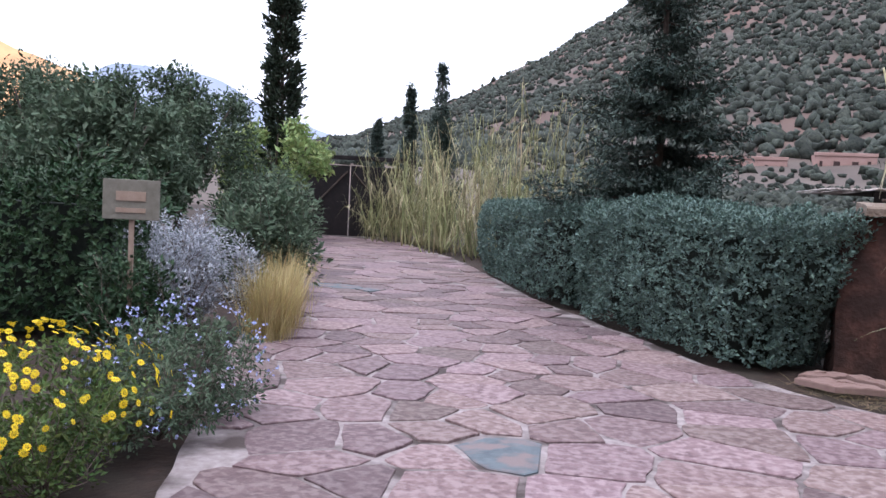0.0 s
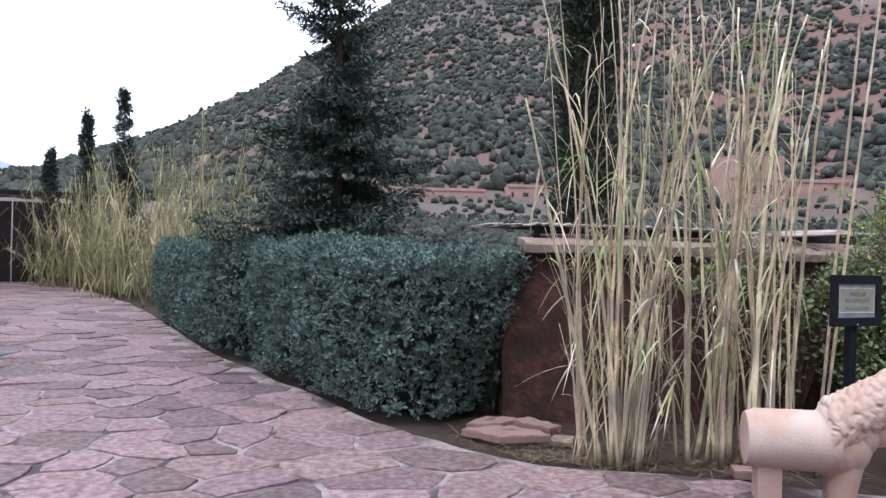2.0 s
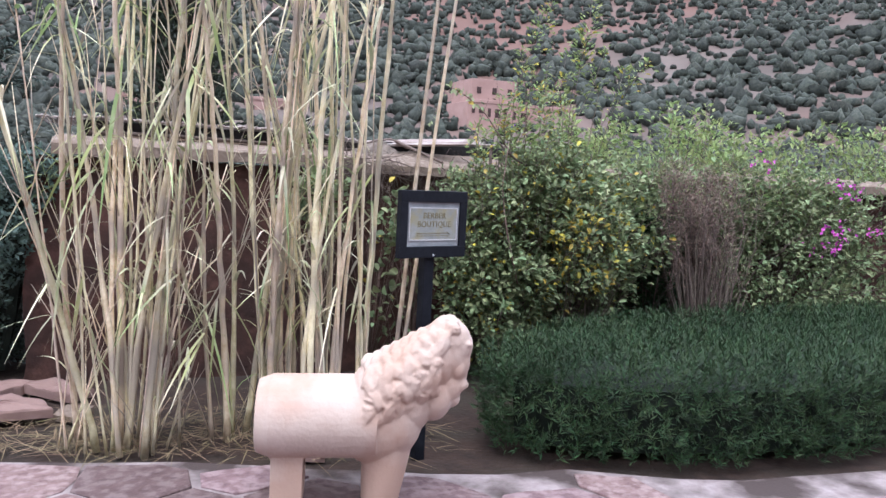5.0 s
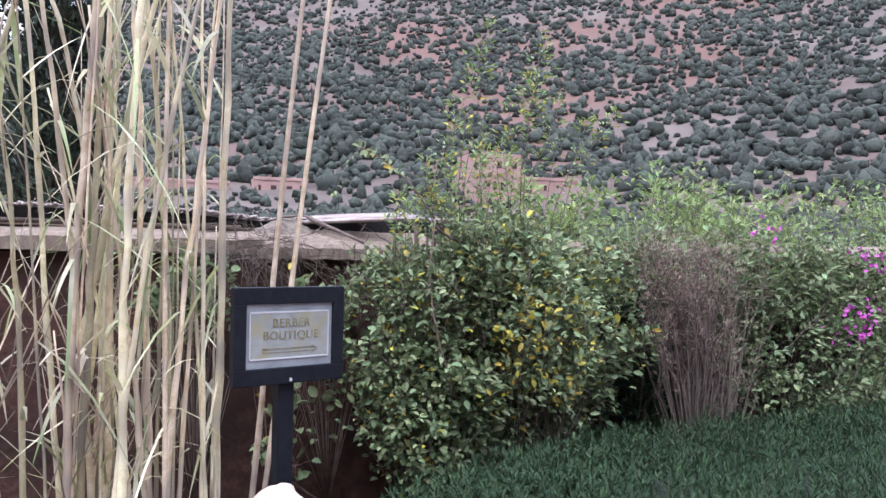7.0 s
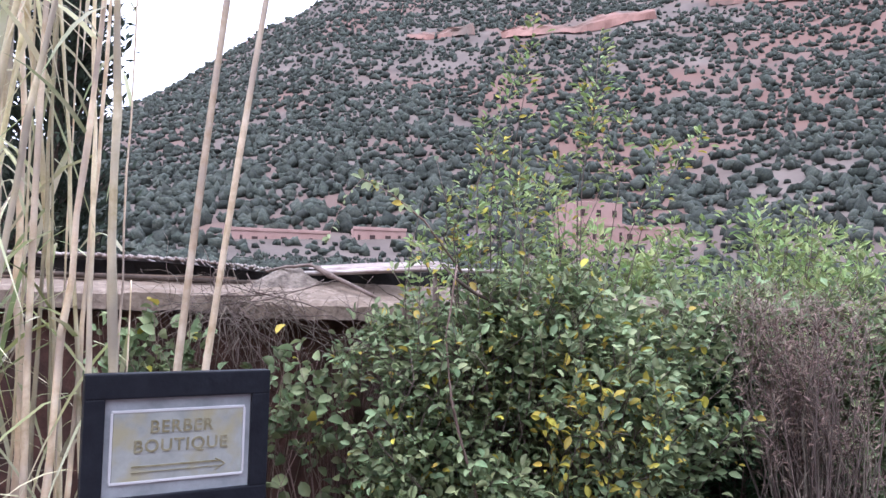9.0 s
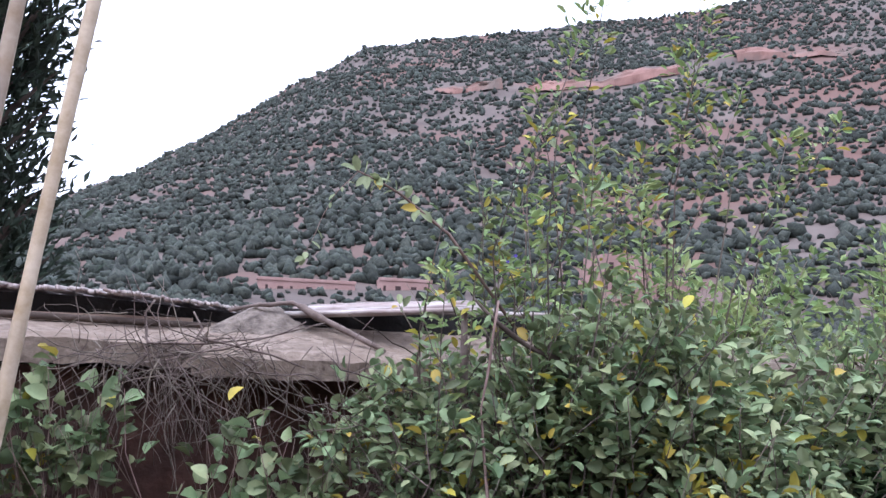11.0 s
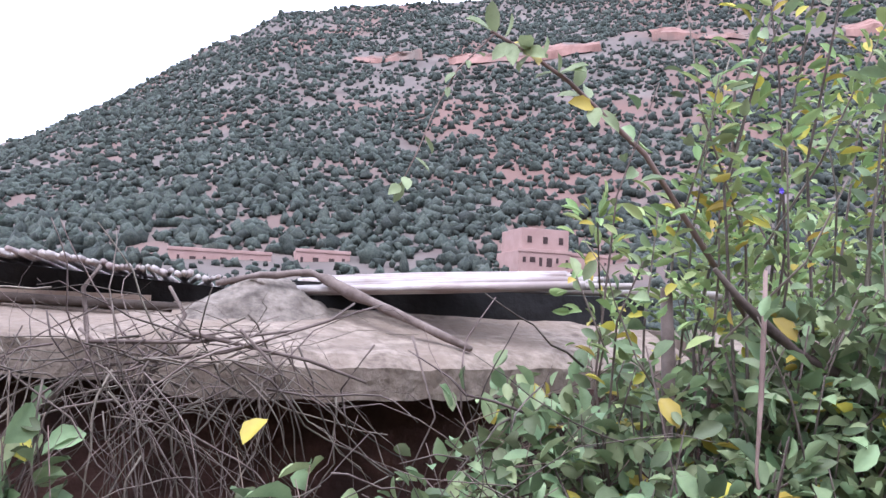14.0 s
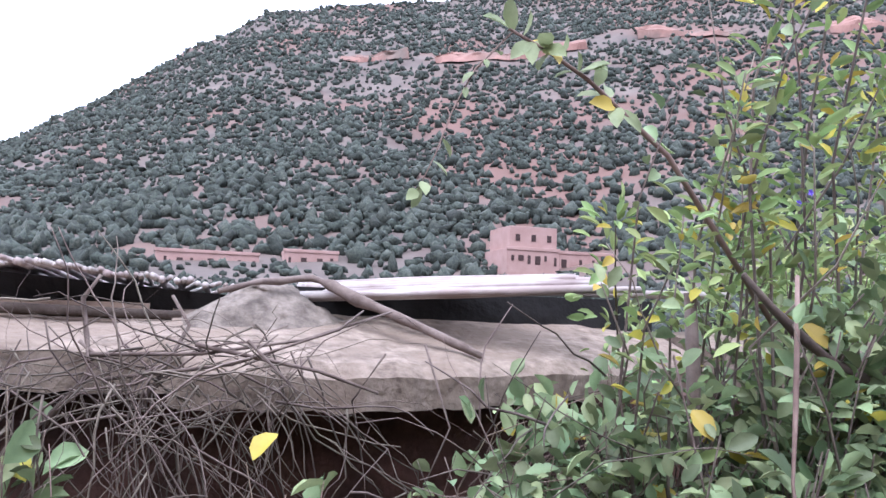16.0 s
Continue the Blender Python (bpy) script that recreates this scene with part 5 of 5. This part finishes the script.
# ---------------- litter on the soil ----------------
def litter():
    rng = np.random.RandomState(3)
    n = 1500
    P = np.stack([rng.uniform(.2, 3.2, n), rng.normal(5.35, .28, n), np.full(n, .004)], 1)
    P = P[inside([(.3, 5.9), (1.1, 5.2), (1.5, 5.03), (2.2, 4.86), (3.1, 4.6), (3.3, 6.4), (1.0, 6.5)], P[:, 0], P[:, 1])]
    a = rng.uniform(0, 2 * np.pi, len(P))
    D = np.stack([np.cos(a), np.sin(a), rng.uniform(0, .25, len(P))], 1)
    V, F = blades(P, D, rng.uniform(.05, .35, len(P)), rng.uniform(.003, .010, len(P)), .12)
    V[:, 2] = np.maximum(V[:, 2], .0)
    tagged(new("dry_litter", mesh_np("dry_litter", V, F, M["litter"])), "dry reed leaves and stalks scattered on the soil", "litter", kind="stuff")


litter()


def arching_shoot():
    """A long shoot that rises, bends over and hangs, with paired leaves."""
    r = root("arching_shoot", "long arching shoot with paired oval leaves", "shrub", "", (3.80, 6.05, 1.80))
    o = np.array(r.location)
    main = np.array([(4.0, 6.06, 1.55), (3.798, 6.05, 1.80), (3.719, 6.05, 1.858), (3.662, 6.05, 1.90), (3.597, 6.05, 1.934), (3.534, 6.05, 1.959)])
    hang = np.array([(3.54, 6.05, 1.955), (3.485, 6.05, 1.894), (3.453, 6.05, 1.83), (3.431, 6.05, 1.768), (3.401, 6.05, 1.702)])
    part("stem", mesh_np("stem", *tube(main - o, np.linspace(.005, .0022, len(main)), 6), M["twig_dark"], True), r)
    part("stem", mesh_np("stem", *tube(hang - o, np.linspace(.0016, .0008, len(hang)), 5), M["twig_dark"], True), r)
    rng = np.random.RandomState(6)
    for pts, n, size in ((main, 30, .046), (hang, 9, .03)):
        for k in range(n):
            q = rng.uniform(.35 if n > 10 else .1, 1.0) * (len(pts) - 1)
            i = min(int(q), len(pts) - 2)
            p = pts[i] + (pts[i + 1] - pts[i]) * (q - i)
            ax = unit(pts[i + 1] - pts[i])
            d = ax * .6 + rng.normal(size=3) * .8 + np.array((0, 0, .15 if n > 10 else -.5))
            sc = rng.uniform(.6, 1.15) * size
            V, F = leaves((p - o)[None], d[None], (rng.normal(size=3) * .4 + np.array((0, -.6, .7)))[None], sc, sc * .5, .15, True)
            part("leaf", mesh_np("leaf", V, F, M["bush_yellow"] if rng.rand() < .07 else M["bush_leaf"], True), r)


arching_shoot()
tips = blob_tips(60, 4.5, 5.75, 1.05, .32, .16, .42, front=.1)
leafy_shrub("leafy_climber", "yellowing leaf sprays at the front of the shrub", [(4.5, 6.1, .2), (4.7, 6.1, .2)], tips, 800, .045, .022, M["bush_leaf"], 91, yellow=.3, spread=.06, start=.6, stem=.004)
for p in ((3.953, 5.93, 1.739), (3.932, 5.93, 1.722)):
    V, F = leaves(np.zeros((5, 3)), np.array([(math.cos(k * 1.257), -.3, math.sin(k * 1.257)) for k in range(5)]), np.array([(0, -1, 0.1)] * 5), .0055, .0045, .2, True)
    ob = new("violet_flower", mesh_np("violet_flower", V, F, M["violet_flower"]))
    ob.location = p
    tagged(ob, "small violet flower among the green leaves", "flower", "violet flowers")

tips = blob_tips(50, 3.66, 6.12, 1.30, .20, .16, .13, front=.2) + blob_tips(30, 3.78, 6.2, 1.42, .16, .14, .10, front=.2)
leafy_shrub("leafy_climber", "green leaf sprays hanging over the coping edge", [(3.8, 6.4, .9), (3.6, 6.42, .9)], tips, 620, .042, .023, M["bush_leaf"], 92, yellow=.06, spread=.05, start=.55, stem=.0025, stemmat="twig_dark")


def dead_sprigs():
    r = root("dead_sprigs", "thin dead brown sprigs under the green shrub", "twigs", "", (3.75, 6.2, 1.3))
    c = np.array(r.location)
    rng = np.random.RandomState(33)
    pile = Pile()
    for k in range(150):
        p = np.array((3.85 + rng.normal() * .22, 6.10 + rng.normal() * .10, 1.22 + rng.normal() * .10))
        d = unit(rng.normal(size=3) * np.array((1, .4, .8)) + np.array((-.3, -.1, .35)))
        pts = [p]
        for s in range(5):
            d = unit(d + rng.normal(size=3) * .22)
            pts.append(pts[-1] + d * rng.uniform(.03, .07))
        w = rng.uniform(.0008, .0024)
        pile.add(*tube(np.array(pts) - c, np.linspace(w, w * .4, 6), 4))
    tagged(part("sprig_growth", pile.mesh("sprig_growth", M["twig"], True), r), kind="stuff")


dead_sprigs()


# ---------------- flower bed and garden on the other side of the path ----------------
tips = blob_tips(230, -3.32, 1.78, .28, .68, .78, .34, .03)
leafy_shrub("daisy_bush", "green daisy bush covered in yellow flowers", [(-3.3 + rs.normal() * .25, 1.78 + rs.normal() * .28, 0) for _ in range(10)], tips, 12000, .034, .016, M["daisy_leaf"], 71, spread=.07, full=False, start=.4, stem=.003)


def daisy_mesh():
    bm = bmesh.new()
    for k in range(11):
        a = 2 * math.pi * k / 11
        pts = [(.004, 0, .002), (.014, .0042, .004), (.021, 0, .001), (.014, -.0042, .004)]
        bm.faces.new([bm.verts.new(Matrix.Rotation(a, 3, 'Z') @ Vector(p)) for p in pts])
    bmesh.ops.create_icosphere(bm, subdivisions=1, radius=.005, matrix=Matrix.Translation((0, 0, .003)) @ Matrix.Diagonal((1, 1, .6, 1)))
    me = bpy.data.meshes.new("daisy_head")
    bm.to_mesh(me)
    bm.free()
    me.materials.append(M["yellow_flower"])
    return me


daisy = daisy_mesh()
daisies = root("daisy_flowers", "bright yellow daisy flowers on the bush", "flowers", "", (-3.4, 1.95, .4))
for k in range(280):
    d = unit(rs.normal(size=3) + np.array((.25, -.3, .8)))
    d[2] = abs(d[2])
    p = np.array((-3.32, 1.78, .28)) + d * np.array((.70, .80, .37)) * rs.uniform(1.0, 1.13)
    f = new("daisy", daisy)
    f.parent = daisies
    q = Vector(d + rs.normal(size=3) * .3).to_track_quat('Z', 'Y')
    f.matrix_basis = Matrix.LocRotScale(Vector(p - np.array(daisies.location)), q, Vector((1, 1, 1)) * rs.uniform(.6, 1.2))

tips = blob_tips(190, -3.02, 2.75, .30, .42, .75, .36, .03)
leafy_shrub("plumbago_bush", "dark shrub speckled with pale blue flowers", [(-3.05 + rs.normal() * .15, 2.75 + rs.normal() * .3, 0) for _ in range(9)], tips, 9000, .036, .014, M["tree_leaf"], 72, spread=.08, full=False, start=.4, stem=.003)


def blossom_sprays(name, label, cx, cy, cz, rx, ry, rz, n, m, L, seed):
    rng = np.random.RandomState(seed)
    d = unit(rng.normal(size=(n, 3)) + np.array((.2, -.2, .5)))
    P = np.array((cx, cy, cz)) + d * np.array((rx, ry, rz)) * rng.uniform(.9, 1.08, (n, 1))
    P = np.repeat(P, 4, 0) + rng.normal(size=(n * 4, 3)) * L * .5
    P[:, 2] = np.maximum(P[:, 2], .03)
    V, F = leaves(P - np.array((cx, cy, cz)), rng.normal(size=P.shape), rng.normal(size=P.shape) + np.array((.3, -.6, .8)), L, L * .8, .2)
    ob = new(name, mesh_np(name, V, F, m))
    ob.location = (cx, cy, cz)
    return tagged(ob, label, "flowers", kind="stuff")


blossom_sprays("plumbago_flowers", "pale blue flower clusters on the dark shrub", -3.02, 2.75, .30, .44, .77, .40, 110, M["blue_flower"], .022, 5)

# silver-leaved shrub and straw grass
tips = blob_tips(260, -4.95, 5.6, .66, .66, .7, .50, .05)
leafy_shrub("silver_shrub", "silvery grey-blue shrub with fine leaves", [(-4.95 + rs.normal() * .2, 5.6 + rs.normal() * .3, 0) for _ in range(9)], tips, 16000, .045, .012, M["silver_leaf"], 73, spread=.09, full=False, start=.35, stem=.004)
def grass_tuft(x, y, n, L, seed, label):
    rng = np.random.RandomState(seed)
    P = np.zeros((n, 3))
    P[:, :2] = rng.normal(size=(n, 2)) * .09
    a = rng.uniform(0, 2 * np.pi, n)
    D = np.stack([np.cos(a) * rng.uniform(.1, .5, n), np.sin(a) * rng.uniform(.1, .5, n), np.ones(n)], 1)
    V, F = blades(P, D, L * rng.uniform(.5, 1.1, n), .006, rng.uniform(.1, .45, n))
    ob = new("ornamental_grass", mesh_np("ornamental_grass", V, F, M["straw"]))
    ob.location = (x, y, 0)
    return tagged(ob, label, "grass")


grass_tuft(-3.95, 5.5, 1200, .95, 3, "tall straw-yellow ornamental grass tuft")
grass_tuft(-4.15, 6.1, 900, 1.0, 4, "tall pale straw ornamental grass tuft")
grass_tuft(-4.5, 6.9, 500, .9, 5, "pale straw ornamental grass tuft")

hedge("clipped_hedge", [(-4.85, 4.95), (-5.4, 5.2), (-6.5, 5.4), (-8.5, 5.2), (-8.5, 4.1), (-6.4, 4.2), (-5.4, 4.35), (-4.95, 4.5)], 1.42, 260, .055, .032, M["dark_leaf"], M["hedge_shade_core"],
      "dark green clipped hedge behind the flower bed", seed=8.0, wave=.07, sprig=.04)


def bed_sign():
    w = root("garden_sign", "weathered grey wooden board sign on a thin stake", "sign", "", (0, 0, 0))
    w.matrix_world = pose(-4.2, 3.84, 0, 0, 0, 22)
    part("stake", mesh_np("stake", *box_vf(-.018, .012, -.05, .018, .036, 1.12, .003), M["wood_board"]), w)
    b = part("board", mesh_np("board", *box_vf(-.20, -.012, 1.09, .20, .011, 1.38, .004), M["sign_wood"]), w, "weathered grey board")
    for z, h in ((1.225, .07), (1.14, .035)):
        part("notice", mesh_np("notice", *box_vf(-.105, -.018, z, .105, -.0125, z + h, .001), M["wood_board"]), b)


bed_sign()
tips = blob_tips(80, -4.35, 4.0, .5, .42, .4, .42, .04)
leafy_shrub("garden_shrub", "dark leafy shrub around the wooden sign's stake", [(-4.35 + rs.normal() * .1, 4.05 + rs.normal() * .1, 0) for _ in range(5)], tips, 4500, .05, .028, M["dark_leaf"], 88, spread=.1, full=False, start=.3)

# fuller shrubs along the far bed
for x, y, z, rx, rz, n, m, lb, sd in ((-5.6, 8.4, .75, .75, .75, 5000, "tree_leaf", "grey-green shrub beside the path", 81), (-6.9, 10.8, .9, .9, .9, 5000, "tree_leaf", "bushy shrub beside the path", 82),
                                      (-8.3, 13.6, 1.0, 1.0, 1.1, 5000, "tree_leaf", "tall bushy shrub beside the path", 83), (-10.6, 17.2, 1.2, 1.3, 1.3, 5000, "tree_leaf", "tall shrub by the gate", 84),
                                      (-12.9, 21.3, 1.3, 1.3, 1.6, 4500, "light_leaf", "yellowish shrub by the gate", 85),
                                      (-7.4, 7.3, 1.0, 1.1, .9, 5000, "dark_leaf", "dense dark shrub behind the clipped hedge", 86), (-10.0, 7.6, 1.2, 1.5, 1.1, 5000, "tree_leaf", "dense shrub behind the clipped hedge", 87)):
    tips = blob_tips(110, x, y, z, rx, rx, rz, .05)
    leafy_shrub("garden_shrub", lb, [(x + rs.normal() * .2, y + rs.normal() * .2, 0) for _ in range(6)], tips, n, .11, .045, M[m], sd, spread=.22, full=False, start=.3, stem=.008, stemmat="bark")


def far_gate():
    g = root("metal_gate", "tall dark double gate closing the path", "gate", "", (-11.4, 25.2, 0))
    g.matrix_world = pose(-11.55, 25.3, 0, 0, 0, 24)
    for s in (-1, 1):
        part("gate_leaf", mesh_np("gate_leaf", *box_vf(s * 1.02 - 1.0, -.03, .04, s * 1.02 + 1.0, .03, 2.5, .01), M["gate"]), g)
        part("post", mesh_np("post", *box_vf(s * 2.15 - .1, -.1, -.05, s * 2.15 + .1, .1, 2.7, .01), M["gate"]), g)
        part("brace", mesh_np("brace", *tube([(s * .1, -.06, 2.3), (s * 1.9, -.06, .3)], .03, 6), M["bark"]), g)
    part("lintel", mesh_np("lintel", *box_vf(-2.3, -.1, 2.7, 2.3, .1, 2.85, .01), M["gate"]), g)


far_gate()


# ---------------- paving ----------------
PATH_EDGE = [(-2.35, -8.0), (-2.35, 1.6), (-2.75, 2.35), (-3.62, 4.2), (-4.05, 5.1), (-6.15, 10.0), (-9.6, 17.9), (-13.1, 25.2), (-9.6, 24.8), (-5.9, 18.5), (-4.65, 15.9), (-2.25, 10.35), (-.85, 7.85),
             (.05, 6.2), (.55, 5.55), (1.05, 5.12), (1.5, 4.98), (2.2, 4.80), (2.9, 4.52), (3.6, 4.36), (4.1, 4.14), (5.2, 3.98), (9.0, 4.3), (9.0, -8.0)]


def cell_polygon(seed_pt, others, gap, size=1.2):
    poly = [np.array(seed_pt) + np.array(d) * size for d in ((-1, -1), (1, -1), (1, 1), (-1, 1))]
    for o in others:
        v = o - seed_pt
        dist = np.linalg.norm(v)
        if dist > 2 * size or dist < 1e-6:
            continue
        nrm = v / dist
        lim = dist / 2 - gap
        out = []
        for a, b in zip(poly, poly[1:] + poly[:1]):
            da, db = (a - seed_pt).dot(nrm) - lim, (b - seed_pt).dot(nrm) - lim
            if da <= 0:
                out.append(a)
            if (da < 0) != (db < 0):
                out.append(a + (b - a) * da / (da - db))
        poly = out
        if len(poly) < 3:
            return None
    return poly


def paving():
    rng = np.random.RandomState(19)
    # mortar bed: one sheet, its edge follows the path
    o = outline(PATH_EDGE, .25)
    o = o + rng.normal(size=o.shape) * .015
    bm = bmesh.new()
    vs = [bm.verts.new((x, y, 0.0)) for x, y in o]
    f = bm.faces.new(vs)
    ex = bmesh.ops.extrude_face_region(bm, geom=[f])
    for v in ex["geom"]:
        if isinstance(v, bmesh.types.BMVert):
            v.co.z -= .06
    bmesh.ops.recalc_face_normals(bm, faces=bm.faces[:])
    bmesh.ops.triangulate(bm, faces=bm.faces[:])
    me = bpy.data.meshes.new("pavement")
    bm.to_mesh(me)
    bm.free()
    me.materials.append(M["mortar"])
    bed = tagged(new("pavement", me), "path paved with irregular reddish-purple flagstones in pale mortar", "paving", kind="structure")
    step = .43
    seeds = []
    y = -5.5
    row = 0
    while y < 25.5:
        x = -13.5 + (row % 2) * step * .5
        st = step if y < 11 else step * 1.2
        while x < 8:
            p = (x + rng.uniform(-.5, .5) * st, y + rng.uniform(-.46, .46) * st * .8)
            seeds.append(p)
            x += st * 1.12
        y += st * .88
        row += 1
    S = np.array(seeds)
    # loosen some: drop a fifth, so that sizes differ
    S = S[rng.rand(len(S)) > .2]
    wide = inside(PATH_EDGE, S[:, 0], S[:, 1])
    idx = np.where(wide)[0]
    tree = {}
    for i, p in enumerate(S):
        tree.setdefault((int(p[0] // 1.0), int(p[1] // 1.0)), []).append(i)
    rest = Pile()
    near = 0
    blue_at = [np.array((-1.12, 2.83)), np.array((-4.8, 10.1)), np.array((-5.3, 10.0))]
    for i in idx:
        p = S[i]
        cx, cy = int(p[0] // 1.0), int(p[1] // 1.0)
        oth = [S[j] for dx in (-1, 0, 1) for dy in (-1, 0, 1) for j in tree.get((cx + dx, cy + dy), []) if j != i]
        oth.sort(key=lambda q: (q[0] - p[0]) ** 2 + (q[1] - p[1]) ** 2)
        poly = cell_polygon(p, oth[:18], rng.uniform(.004, .024), .7)
        if poly is None or len(poly) < 3:
            continue
        pp = np.array(poly)
        if not inside(PATH_EDGE, pp[:, 0], pp[:, 1]).all():
            c0 = pp.mean(0)
            for _ in range(4):
                ins = inside(PATH_EDGE, pp[:, 0], pp[:, 1])
                if ins.all():
                    break
                pp[~ins] = pp[~ins] * .72 + c0 * .28
            if not inside(PATH_EDGE, pp[:, 0], pp[:, 1]).all():
                continue
            poly = [tuple(q) for q in pp]
        c = np.mean(pp, 0)
        ring = []
        for a, b in zip(poly, poly[1:] + poly[:1]):
            a, b = np.array(a), np.array(b)
            ln = np.linalg.norm(b - a)
            if ln < .03:
                continue
            k = max(1, int(ln / .11))
            for s in range(k):
                q = a + (b - a) * s / k
                cut = .035 if s == 0 else rng.uniform(-.03, .05)
                ring.append(q + (c - q) * cut + rng.normal(size=2) * .004)
        if len(ring) < 4:
            continue
        ring = np.array(ring)
        n = len(ring)
        top = .010 + rng.uniform(-.004, .006)
        tilt = rng.normal(size=2) * .012
        V, F = [], []
        for sc_, z in ((1.0, -.02), (1.0, top - .004), (.965, top)):
            for q in ring:
                d = (q - c) * sc_
                V.append((d[0], d[1], z + (d.dot(tilt) if z > 0 else 0)))
        for k in range(2):
            for a in range(n):
                b = (a + 1) % n
                F.append((k * n + a, k * n + b, (k + 1) * n + b, (k + 1) * n + a))
        V.append((0, 0, top))
        for a in range(n):
            F.append((2 * n + a, 2 * n + (a + 1) % n, 3 * n))
        is_blue = any(np.linalg.norm(c - b) < .26 for b in blue_at)
        if (-3.6 < c[0] < 3.3 and 1.9 < c[1] < 7.4 and near < 300) or is_blue:
            me = mesh_np("flagstone", V, F, M["stone_blue"] if is_blue else M["stone"])
            ob = new("flagstone", me)
            ob.parent = bed
            ob.location = (c[0], c[1], 0)
            near += 1
        else:
            rest.add(np.array(V) + np.array((c[0], c[1], 0)), F)
    ob = part("flagstones", rest.mesh("flagstones", M["stone_rest"]), bed)
    tagged(ob, kind="stuff")


paving()
